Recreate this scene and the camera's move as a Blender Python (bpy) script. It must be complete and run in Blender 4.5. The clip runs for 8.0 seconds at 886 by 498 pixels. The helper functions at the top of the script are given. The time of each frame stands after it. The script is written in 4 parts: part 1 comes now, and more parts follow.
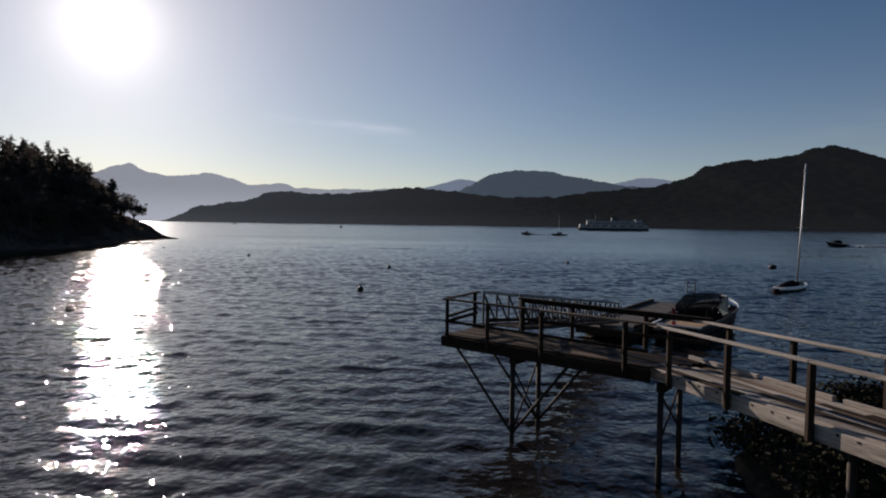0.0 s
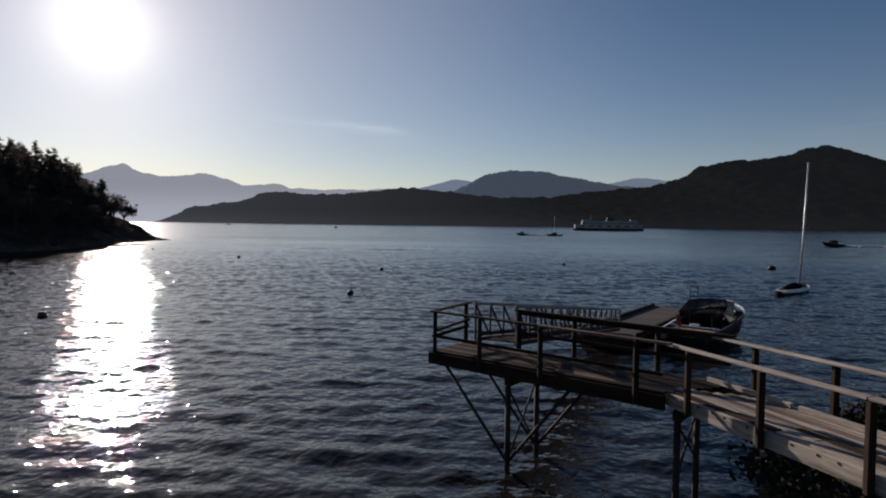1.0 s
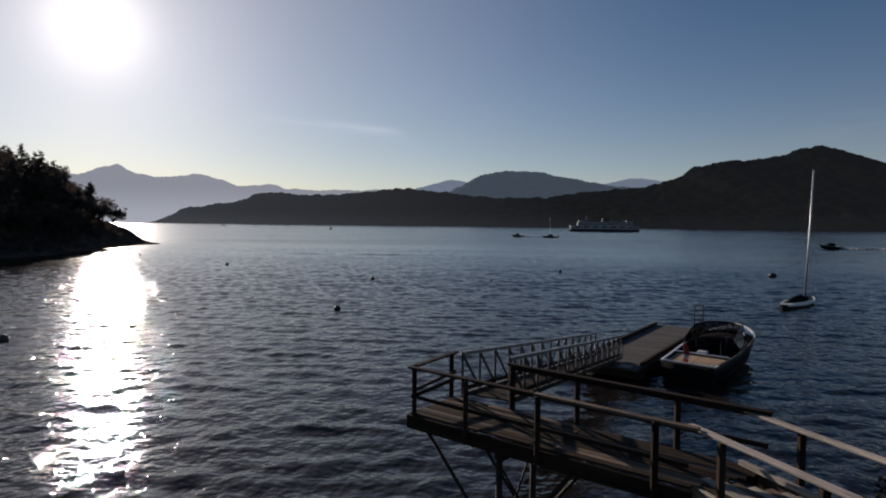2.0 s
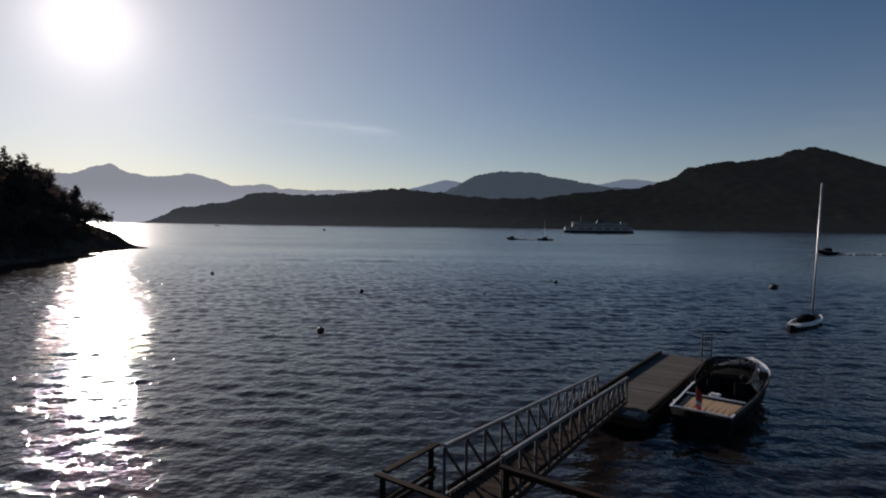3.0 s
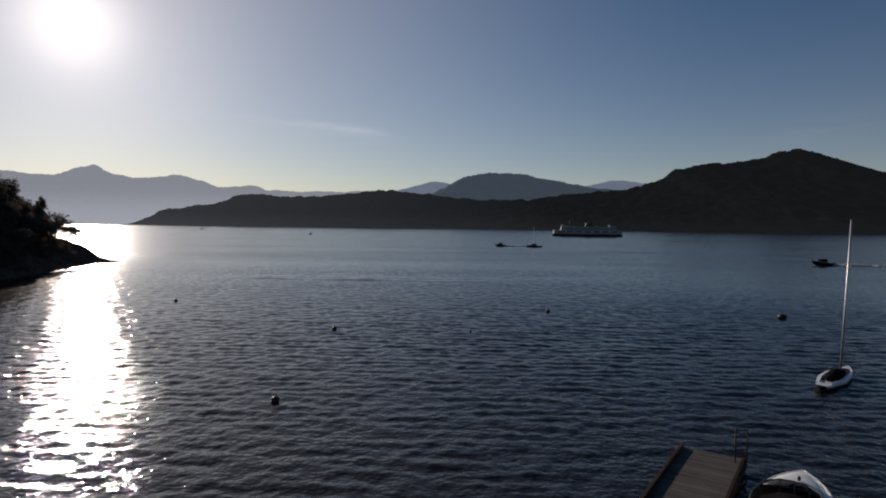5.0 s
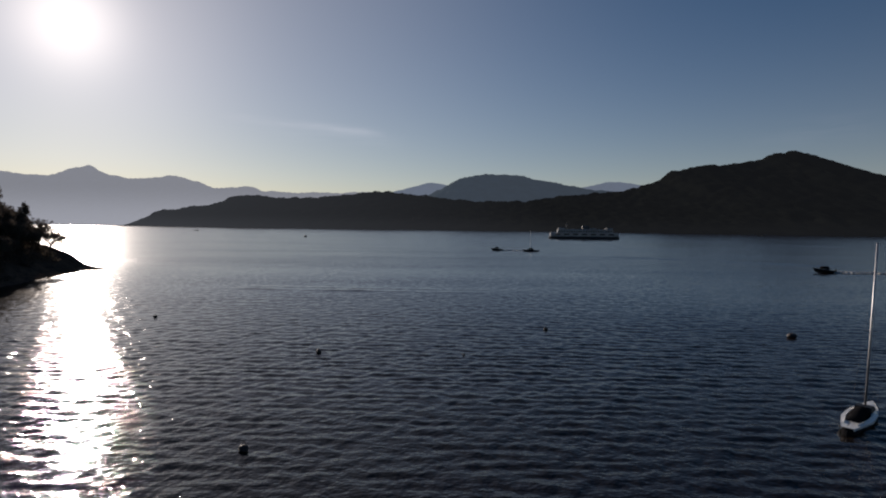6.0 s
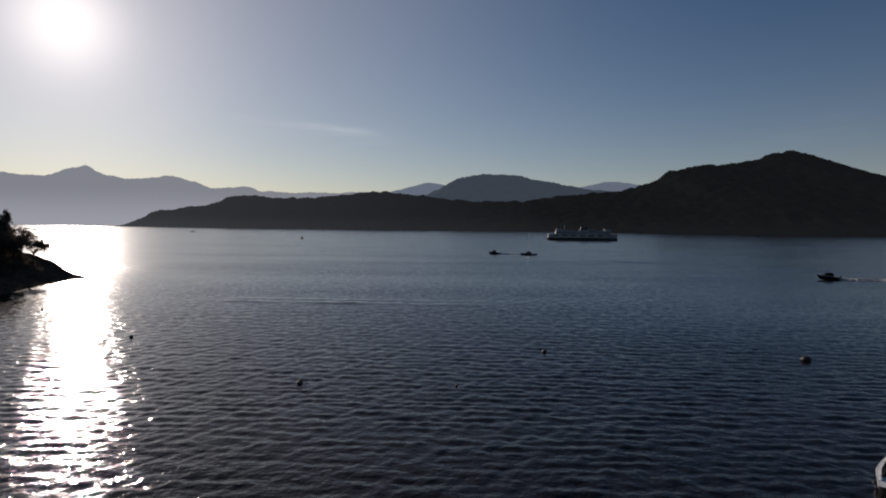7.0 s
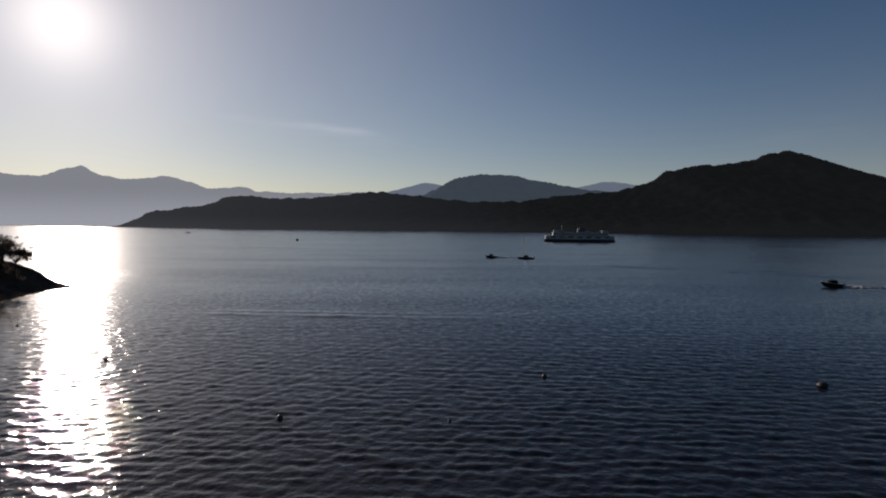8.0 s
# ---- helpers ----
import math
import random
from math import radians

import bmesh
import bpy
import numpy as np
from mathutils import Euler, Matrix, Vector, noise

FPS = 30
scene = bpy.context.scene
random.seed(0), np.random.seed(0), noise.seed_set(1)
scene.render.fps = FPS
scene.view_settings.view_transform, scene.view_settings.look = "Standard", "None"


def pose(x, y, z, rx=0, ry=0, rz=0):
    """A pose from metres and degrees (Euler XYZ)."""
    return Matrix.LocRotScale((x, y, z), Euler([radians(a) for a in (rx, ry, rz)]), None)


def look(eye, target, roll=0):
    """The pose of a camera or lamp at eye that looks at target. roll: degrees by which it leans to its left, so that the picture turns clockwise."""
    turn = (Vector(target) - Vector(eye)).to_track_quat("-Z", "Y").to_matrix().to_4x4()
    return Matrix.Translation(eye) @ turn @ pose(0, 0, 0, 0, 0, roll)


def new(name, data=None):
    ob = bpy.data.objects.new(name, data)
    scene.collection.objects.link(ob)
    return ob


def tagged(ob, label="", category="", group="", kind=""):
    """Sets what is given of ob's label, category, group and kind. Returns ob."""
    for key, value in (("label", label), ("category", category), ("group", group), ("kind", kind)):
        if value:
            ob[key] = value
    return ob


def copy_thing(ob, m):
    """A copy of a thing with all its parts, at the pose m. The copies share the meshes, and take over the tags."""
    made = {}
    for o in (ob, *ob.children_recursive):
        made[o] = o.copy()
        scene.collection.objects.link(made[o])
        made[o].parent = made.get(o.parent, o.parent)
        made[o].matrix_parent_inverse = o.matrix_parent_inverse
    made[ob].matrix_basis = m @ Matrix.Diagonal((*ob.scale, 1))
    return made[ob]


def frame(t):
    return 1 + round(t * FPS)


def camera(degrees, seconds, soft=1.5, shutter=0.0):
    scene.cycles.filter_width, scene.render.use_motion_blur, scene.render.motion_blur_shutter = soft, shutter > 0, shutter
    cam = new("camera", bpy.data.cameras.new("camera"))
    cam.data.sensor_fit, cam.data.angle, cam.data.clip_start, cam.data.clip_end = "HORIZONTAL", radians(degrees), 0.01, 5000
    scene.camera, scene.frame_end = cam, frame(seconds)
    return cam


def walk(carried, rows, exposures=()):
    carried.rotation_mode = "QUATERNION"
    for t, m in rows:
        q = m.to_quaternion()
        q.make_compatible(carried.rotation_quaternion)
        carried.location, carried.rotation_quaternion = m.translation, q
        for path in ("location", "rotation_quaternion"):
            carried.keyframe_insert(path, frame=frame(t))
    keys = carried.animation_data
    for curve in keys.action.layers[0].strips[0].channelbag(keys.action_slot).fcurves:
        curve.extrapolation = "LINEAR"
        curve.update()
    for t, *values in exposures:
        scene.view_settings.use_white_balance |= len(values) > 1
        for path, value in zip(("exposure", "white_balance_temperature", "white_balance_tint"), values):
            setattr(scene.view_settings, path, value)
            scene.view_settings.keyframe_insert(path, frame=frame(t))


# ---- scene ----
cam = camera(74.0, 8.0, soft=2.0)
PATH = [
    (0, (2.145, 8.682, 5.695), (2.123, 10.680, 5.609), 0.75),
    (0.5, (2.212, 9.450, 5.716), (2.199, 11.448, 5.630), 0.68),
    (1, (2.328, 10.368, 5.789), (2.322, 12.367, 5.704), 0.66),
    (1.5, (2.480, 11.408, 6.166), (2.481, 13.406, 6.082), 0.60),
    (3, (2.969, 15.190, 7.901), (2.996, 17.188, 7.818), 0.68),
    (3.5, (3.154, 16.683, 8.606), (3.191, 18.681, 8.525), 0.73),
    (4, (3.444, 18.273, 9.410), (3.487, 20.271, 9.329), 0.66),
    (4.5, (3.587, 19.989, 10.209), (3.642, 21.987, 10.128), 0.60),
    (6, (4.361, 25.455, 12.497), (4.438, 27.453, 12.421), 0.66),
    (6.5, (4.697, 27.609, 13.419), (4.778, 29.606, 13.342), 0.67),
    (7, (5.148, 29.728, 14.402), (5.232, 31.725, 14.325), 0.59),
    (7.5, (5.586, 31.878, 15.345), (5.672, 33.874, 15.267), 0.54),
    (8, (5.713, 33.928, 16.222), (5.807, 35.924, 16.145), 0.55),
]
walk(cam, [(t, look(eye, target, roll)) for t, eye, target, roll in PATH], [(0, 0.25, 6740, 19), (8, -0.06, 6930, 20)])
# ---------------------------------------------------------------- light
SUN_DIR = Vector((-0.483, 0.832, 0.275)).normalized()
SUN_EL = math.asin(SUN_DIR.z)
SUN_AZ = math.atan2(SUN_DIR.x, SUN_DIR.y)

world = bpy.data.worlds.new("sky")
scene.world = world
world.use_nodes = True
wn, wl = world.node_tree.nodes, world.node_tree.links
wn.clear()
sky = wn.new("ShaderNodeTexSky")
sky.sky_type = "NISHITA"
sky.sun_disc = False
sky.sun_elevation = SUN_EL
sky.sun_rotation = SUN_AZ
sky.altitude = 0
sky.air_density = 1.0
sky.dust_density = 0.1
sky.ozone_density = 3.2
bg = wn.new("ShaderNodeBackground")
bg.inputs["Strength"].default_value = 0.041
# aureole of hazy air round the sun
coord = wn.new("ShaderNodeTexCoord")
dot = wn.new("ShaderNodeVectorMath")
dot.operation = "DOT_PRODUCT"
dot.inputs[1].default_value = SUN_DIR
wl.new(coord.outputs["Generated"], dot.inputs[0])
clamp = wn.new("ShaderNodeMath")
clamp.operation = "MAXIMUM"
clamp.inputs[1].default_value = 0.0
wl.new(dot.outputs["Value"], clamp.inputs[0])


def lobe(power, gain):
    p = wn.new("ShaderNodeMath")
    p.operation = "POWER"
    p.inputs[1].default_value = power
    wl.new(clamp.outputs[0], p.inputs[0])
    g = wn.new("ShaderNodeMath")
    g.operation = "MULTIPLY"
    g.inputs[1].default_value = gain
    wl.new(p.outputs[0], g.inputs[0])
    return g


near_lobe, mid_lobe, wide_lobe = lobe(520.0, 0.50), lobe(60.0, 0.22), lobe(6.0, 0.225)


def sky_math(op, a, b, c=None, clamped=False):
    """A math node of the sky; a, b and c are sockets or numbers."""
    m = wn.new("ShaderNodeMath")
    m.operation = op
    m.use_clamp = clamped
    for k, v in enumerate((a, b, c)):
        if v is None:
            continue
        if isinstance(v, (int, float)):
            m.inputs[k].default_value = v
        else:
            wl.new(v, m.inputs[k])
    return m.outputs[0]


# thin streaks of high cloud
stretch = wn.new("ShaderNodeMapping")
stretch.inputs["Scale"].default_value = (1.0, 1.0, 9.0)
stretch.inputs["Rotation"].default_value = (radians(3), radians(-4), 0)
wl.new(coord.outputs["Generated"], stretch.inputs["Vector"])
cirrus = wn.new("ShaderNodeTexNoise")
cirrus.inputs["Scale"].default_value = 7.0
cirrus.inputs["Detail"].default_value = 6
cirrus.inputs["Roughness"].default_value = 0.6
wl.new(stretch.outputs[0], cirrus.inputs["Vector"])
way = wn.new("ShaderNodeSeparateXYZ")
wl.new(coord.outputs["Generated"], way.inputs[0])
bearing = sky_math("DIVIDE", way.outputs["X"], sky_math("MAXIMUM", way.outputs["Y"], 0.05))


def streak(b0, b1, z0, z1, half, gain):
    """One wisp of cirrus from bearing b0 at height z0 to bearing b1 at height z1."""
    f = sky_math("DIVIDE", sky_math("SUBTRACT", bearing, b0), b1 - b0)
    line = sky_math("MULTIPLY_ADD", f, z1 - z0, z0)
    off = sky_math("DIVIDE", sky_math("SUBTRACT", way.outputs["Z"], line), half)
    across = sky_math("POWER", 2.718, sky_math("MULTIPLY", sky_math("MULTIPLY", off, off), -1.0))
    ends = sky_math("MULTIPLY", sky_math("MULTIPLY", f, 2.2, clamped=True), sky_math("MULTIPLY", sky_math("SUBTRACT", 1.0, f), 7.0, clamped=True), clamped=True)
    wisp = sky_math("MULTIPLY", sky_math("SUBTRACT", cirrus.outputs["Fac"], 0.36), 3.2, clamped=True)
    return sky_math("MULTIPLY", sky_math("MULTIPLY", across, ends), sky_math("MULTIPLY", wisp, gain))


veil = sky_math("ADD", streak(-0.34, -0.055, 0.171, 0.152, 0.0065, 0.065), streak(0.54, 0.80, 0.128, 0.150, 0.016, 0.022))
veil = sky_math("ADD", veil, streak(-0.30, -0.02, 0.150, 0.139, 0.012, 0.02))
# pale haze low over the horizon
low = sky_math("SUBTRACT", 1.0, way.outputs["Z"], clamped=True)
haze = sky_math("MULTIPLY_ADD", sky_math("POWER", low, 4.5), 0.142, veil)


def glow(strength, color):
    g = wn.new("ShaderNodeBackground")
    g.inputs["Color"].default_value = (*color, 1)
    wl.new(strength, g.inputs["Strength"])
    return g


rich = wn.new("ShaderNodeHueSaturation")
rich.inputs["Saturation"].default_value = 1.3
wl.new(sky.outputs[0], rich.inputs["Color"])
wl.new(rich.outputs["Color"], bg.inputs["Color"])
layer = bg
for g in (glow(sky_math("ADD", near_lobe.outputs[0], mid_lobe.outputs[0]), (1.0, 0.955, 0.87)), glow(wide_lobe.outputs[0], (1.0, 0.90, 0.70)), glow(haze, (1.0, 0.91, 0.91))):
    addsky = wn.new("ShaderNodeAddShader")
    wl.new(layer.outputs[0], addsky.inputs[0])
    wl.new(g.outputs[0], addsky.inputs[1])
    layer = addsky
wout = wn.new("ShaderNodeOutputWorld")
wl.new(layer.outputs[0], wout.inputs["Surface"])

sun_data = bpy.data.lights.new("sun", "SUN")
sun_data.energy = 3.8
sun_data.angle = radians(0.53)
sun_data.color = (1.0, 0.93, 0.82)
sun = new("sun", sun_data)
sun.matrix_world = look(SUN_DIR * 100, (0, 0, 0))

# ---------------------------------------------------------------- materials


def mat_base(name):
    m = bpy.data.materials.new(name)
    m.use_nodes = True
    nt = m.node_tree
    return m, nt.nodes, nt.links, nt.nodes["Principled BSDF"]


def surface(name, c1, c2, rough=0.7, scale=6.0, stretch=(1, 1, 1), metal=0.0, bump=0.15, rand=0.25, spots=0.0, island=False, coat=0.0, sheen=0.5):
    """Two-tone grainy surface: broad stains and fine grain, and a tone of its own for each piece."""
    m, n, l, p = mat_base(name)
    tc = n.new("ShaderNodeTexCoord")
    mp = n.new("ShaderNodeMapping")
    mp.inputs["Scale"].default_value = stretch
    l.new(tc.outputs["Object"], mp.inputs["Vector"])
    info = n.new("ShaderNodeObjectInfo")
    off = n.new("ShaderNodeVectorMath")
    off.operation = "MULTIPLY_ADD"
    off.inputs[1].default_value = (17.0, 11.0, 23.0)
    comb = n.new("ShaderNodeCombineXYZ")
    for k in range(3):
        l.new(info.outputs["Random"], comb.inputs[k])
    l.new(comb.outputs[0], off.inputs[0])
    l.new(mp.outputs[0], off.inputs[2])
    fine = n.new("ShaderNodeTexNoise")
    fine.inputs["Scale"].default_value = scale
    fine.inputs["Detail"].default_value = 6
    fine.inputs["Roughness"].default_value = 0.65
    l.new(off.outputs[0], fine.inputs["Vector"])
    broad = n.new("ShaderNodeTexNoise")
    broad.inputs["Scale"].default_value = scale * 0.13
    broad.inputs["Detail"].default_value = 3
    l.new(off.outputs[0], broad.inputs["Vector"])
    mixf = n.new("ShaderNodeMath")
    mixf.operation = "MULTIPLY_ADD"
    mixf.inputs[1].default_value = 0.55
    l.new(fine.outputs["Fac"], mixf.inputs[0])
    half = n.new("ShaderNodeMath")
    half.operation = "MULTIPLY"
    half.inputs[1].default_value = 0.5
    l.new(broad.outputs["Fac"], half.inputs[0])
    l.new(half.outputs[0], mixf.inputs[2])
    ramp = n.new("ShaderNodeValToRGB")
    ramp.color_ramp.elements[0].position = 0.36
    ramp.color_ramp.elements[1].position = 0.68
    ramp.color_ramp.elements[0].color = (*c1, 1)
    ramp.color_ramp.elements[1].color = (*c2, 1)
    l.new(mixf.outputs[0], ramp.inputs["Fac"])
    hsv = n.new("ShaderNodeHueSaturation")
    val = n.new("ShaderNodeMapRange")
    val.inputs["To Min"].default_value = 1 - rand
    val.inputs["To Max"].default_value = 1 + rand
    if island:
        geo = n.new("ShaderNodeNewGeometry")
        l.new(geo.outputs["Random Per Island"], val.inputs["Value"])
    else:
        l.new(info.outputs["Random"], val.inputs["Value"])
    l.new(val.outputs[0], hsv.inputs["Value"])
    l.new(ramp.outputs["Color"], hsv.inputs["Color"])
    l.new(hsv.outputs["Color"], p.inputs["Base Color"])
    p.inputs["Roughness"].default_value = rough
    p.inputs["Metallic"].default_value = metal
    p.inputs["Specular IOR Level"].default_value = sheen
    p.inputs["Coat Weight"].default_value = coat
    if bump:
        b = n.new("ShaderNodeBump")
        b.inputs["Strength"].default_value = bump
        b.inputs["Distance"].default_value = 0.02
        l.new(fine.outputs["Fac"], b.inputs["Height"])
        l.new(b.outputs[0], p.inputs["Normal"])
    return m


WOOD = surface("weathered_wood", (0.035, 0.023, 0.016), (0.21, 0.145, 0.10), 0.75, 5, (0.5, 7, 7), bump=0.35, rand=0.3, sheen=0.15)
# pale weathered wood, also the tone for timber in the sun
WOOD_PALE = surface("bleached_sunlit_wood", (0.07, 0.05, 0.036), (0.48, 0.41, 0.345), 0.7, 5, (0.5, 7, 7), bump=0.3, rand=0.2)
# dark timber, also the tone for boards in shadow
WOOD_DARK = surface("dark_shaded_wood", (0.012, 0.009, 0.007), (0.055, 0.036, 0.025), 0.7, 5, (0.6, 6, 6), bump=0.35, rand=0.25, sheen=0.05)
WOOD_GREY = surface("silvered_wood", (0.03, 0.027, 0.025), (0.13, 0.115, 0.105), 0.8, 5, (0.5, 7, 7), bump=0.35, rand=0.18, sheen=0.2)
# darker copy of the steel, for gangway members in shadow
DARK_STEEL = surface("weathered_shaded_steel", (0.03, 0.03, 0.032), (0.12, 0.12, 0.125), 0.6, 9, metal=0.4, bump=0.05, rand=0.15)
STEEL = surface("galvanised_steel", (0.13, 0.13, 0.135), (0.30, 0.30, 0.31), 0.55, 9, metal=0.7, bump=0.05, rand=0.1)
RUST = surface("rusty_steel", (0.015, 0.012, 0.011), (0.06, 0.04, 0.028), 0.75, 7, (1, 1, 1), metal=0.4, bump=0.2, rand=0.15)
ROCK = surface("shore_rock", (0.03, 0.023, 0.019), (0.12, 0.085, 0.064), 0.95, 0.9, bump=0.9, rand=0.1, sheen=0)
# shore rock with the shade by the walkway put into its colour
SHADED_ROCK = surface("shaded_shore_rock", (0.010, 0.009, 0.007), (0.04, 0.032, 0.024), 0.9, 0.7, bump=0.8, rand=0.05, sheen=0.15)
BARK = surface("bark", (0.03, 0.022, 0.018), (0.10, 0.07, 0.05), 0.9, 6, (4, 4, 0.8), bump=0.5, rand=0.2, sheen=0.15)
LEAF = surface("foliage", (0.05, 0.046, 0.036), (0.12, 0.108, 0.082), 0.7, 3, bump=0.0, rand=0.35, island=True, sheen=0.0)
SALAL = surface("headland_shrub_leaves", (0.04, 0.034, 0.029), (0.10, 0.085, 0.07), 0.7, 3, bump=0.0, rand=0.35, island=True, sheen=0.0)
# shrub leaves darkened to carry the shade on the shore
SHADED_LEAF = surface("shaded_shrub_leaves", (0.012, 0.012, 0.009), (0.04, 0.038, 0.027), 0.7, 3, bump=0.0, rand=0.35, island=True, sheen=0.0)


def leafy(m, share, color):
    """Thin leaves or spray: part of the light that falls on one side comes out of the other."""
    n, l = m.node_tree.nodes, m.node_tree.links
    through_leaf = n.new("ShaderNodeBsdfTranslucent")
    through_leaf.inputs["Color"].default_value = (*color, 1)
    blend = n.new("ShaderNodeMixShader")
    blend.inputs[0].default_value = share
    l.new(n["Principled BSDF"].outputs[0], blend.inputs[1])
    l.new(through_leaf.outputs[0], blend.inputs[2])
    l.new(blend.outputs[0], n["Material Output"].inputs["Surface"])


leafy(LEAF, 0.3, (0.12, 0.10, 0.09))
leafy(SALAL, 0.3, (0.10, 0.085, 0.07))
GEL = surface("white_gelcoat", (0.66, 0.66, 0.64), (0.80, 0.80, 0.78), 0.25, 2.5, bump=0.02, rand=0.03, coat=0.3)
# dark hull colour that carries the shade on the boats' near sides
HULL_DARK = surface("dark_shaded_hull", (0.010, 0.010, 0.012), (0.022, 0.022, 0.026), 0.5, 2.5, bump=0.02, rand=0.03, sheen=0.2)
# black for canvas, and for the deep shade inside the cockpits
CANVAS = surface("black_canvas_and_shade", (0.008, 0.008, 0.009), (0.02, 0.02, 0.022), 0.8, 14, bump=0.2, rand=0.1, sheen=0)
TEAK = surface("teak_deck", (0.32, 0.21, 0.13), (0.52, 0.38, 0.25), 0.8, 6, (0.5, 8, 8), bump=0.15, rand=0.15, sheen=0.05)
ALU = surface("anodised_aluminium", (0.42, 0.42, 0.43), (0.60, 0.60, 0.61), 0.5, 8, metal=0.9, bump=0.02, rand=0.05)
RED = surface("red_cloth", (0.45, 0.02, 0.02), (0.62, 0.05, 0.04), 0.8, 10, bump=0.1, rand=0.05)
CLOTH = surface("white_cloth", (0.6, 0.58, 0.56), (0.78, 0.76, 0.74), 0.8, 10, bump=0.1, rand=0.05)
RUBBER = surface("black_rubber", (0.01, 0.01, 0.01), (0.03, 0.03, 0.03), 0.6, 9, bump=0.1, rand=0.1)
BUOY = surface("dark_buoy_plastic", (0.007, 0.006, 0.006), (0.024, 0.017, 0.016), 0.6, 5, bump=0.15, rand=0.3)
# white paint greyed for a ferry lit from behind
SHIP = surface("ship_shaded_white", (0.22, 0.23, 0.24), (0.32, 0.33, 0.34), 0.5, 0.4, bump=0.02, rand=0.05)
SHIP_HULL = surface("ship_dark_paint", (0.02, 0.022, 0.03), (0.05, 0.052, 0.06), 0.5, 0.4, bump=0.02, rand=0.05)
DARK_GLASS = surface("dark_window_glass", (0.01, 0.011, 0.012), (0.02, 0.022, 0.024), 0.1, 3, bump=0.0, rand=0.05)
FOAM = surface("wake_foam", (0.45, 0.47, 0.48), (0.85, 0.86, 0.86), 0.6, 0.8, bump=0.3, rand=0.05)
leafy(FOAM, 0.5, (0.8, 0.8, 0.8))


def glass(name, color):
    m, n, l, p = mat_base(name)
    p.inputs["Base Color"].default_value = color
    p.inputs["Roughness"].default_value = 0.03
    p.inputs["Transmission Weight"].default_value = 1.0
    p.inputs["IOR"].default_value = 1.45
    return m


GLASS = glass("tinted_glass", (0.10, 0.11, 0.12, 1))


def water_material():
    m, n, l, p = mat_base("sea_water")
    p.inputs["IOR"].default_value = 1.333
    tc = n.new("ShaderNodeTexCoord")
    far = n.new("ShaderNodeVectorMath")
    far.operation = "DISTANCE"
    far.inputs[1].default_value = (4, 18, 0)
    l.new(tc.outputs["Object"], far.inputs[0])
    shore_blend = n.new("ShaderNodeMapRange")  # base colour slightly browner and darker away from the shore
    shore_blend.inputs["From Min"].default_value = 18
    shore_blend.inputs["From Max"].default_value = 50
    l.new(far.outputs["Value"], shore_blend.inputs["Value"])
    tint = n.new("ShaderNodeMix")
    tint.data_type = "RGBA"
    tint.inputs["A"].default_value = (0.015, 0.013, 0.012, 1)
    tint.inputs["B"].default_value = (0.015, 0.0115, 0.010, 1)
    l.new(shore_blend.outputs[0], tint.inputs["Factor"])
    l.new(tint.outputs["Result"], p.inputs["Base Color"])
    calm = n.new("ShaderNodeMapRange")
    calm.inputs["From Min"].default_value = 15
    calm.inputs["From Max"].default_value = 220
    calm.inputs["To Min"].default_value = 0.018
    calm.inputs["To Max"].default_value = 0.17
    l.new(far.outputs["Value"], calm.inputs["Value"])
    l.new(calm.outputs[0], p.inputs["Roughness"])
    heights = []
    for scale, stretch, amp in ((0.55, (0.45, 1.0, 1.0), 0.12), (2.4, (0.9, 1.0, 1.0), 0.085), (0.035, (0.6, 1.6, 1), 0.25), (7.5, (0.9, 1.0, 1.0), 0.017)):
        mp = n.new("ShaderNodeMapping")
        mp.inputs["Scale"].default_value = stretch
        mp.inputs["Rotation"].default_value = (0, 0, radians(6))
        l.new(tc.outputs["Object"], mp.inputs["Vector"])
        t = n.new("ShaderNodeTexNoise")
        t.inputs["Scale"].default_value = scale
        t.inputs["Detail"].default_value = 1 if scale > 2 else 3
        l.new(mp.outputs[0], t.inputs["Vector"])
        g = n.new("ShaderNodeMath")
        g.operation = "MULTIPLY"
        g.inputs[1].default_value = amp
        l.new(t.outputs["Fac"], g.inputs[0])
        heights.append(g)
    s = heights[0]
    for h in heights[1:]:
        a = n.new("ShaderNodeMath")
        a.operation = "ADD"
        l.new(s.outputs[0], a.inputs[0])
        l.new(h.outputs[0], a.inputs[1])
        s = a
    b = n.new("ShaderNodeBump")
    b.inputs["Distance"].default_value = 1.0
    patch_map = n.new("ShaderNodeMapping")
    patch_map.inputs["Scale"].default_value = (0.25, 1.0, 1.0)
    l.new(tc.outputs["Object"], patch_map.inputs["Vector"])
    patch = n.new("ShaderNodeTexNoise")
    patch.inputs["Scale"].default_value = 0.03
    patch.inputs["Detail"].default_value = 4
    l.new(patch_map.outputs[0], patch.inputs["Vector"])
    ruffle = n.new("ShaderNodeMapRange")
    ruffle.inputs["From Min"].default_value = 0.35
    ruffle.inputs["From Max"].default_value = 0.65
    ruffle.inputs["To Min"].default_value = 0.55
    ruffle.inputs["To Max"].default_value = 1.0
    l.new(patch.outputs["Fac"], ruffle.inputs["Value"])
    level = n.new("ShaderNodeMapRange")
    level.inputs["From Min"].default_value = 16
    level.inputs["From Max"].default_value = 130
    level.inputs["To Min"].default_value = 1.0
    level.inputs["To Max"].default_value = 0.2
    l.new(far.outputs["Value"], level.inputs["Value"])
    relief = n.new("ShaderNodeMath")
    relief.operation = "MULTIPLY"
    l.new(ruffle.outputs[0], relief.inputs[0])
    l.new(level.outputs[0], relief.inputs[1])
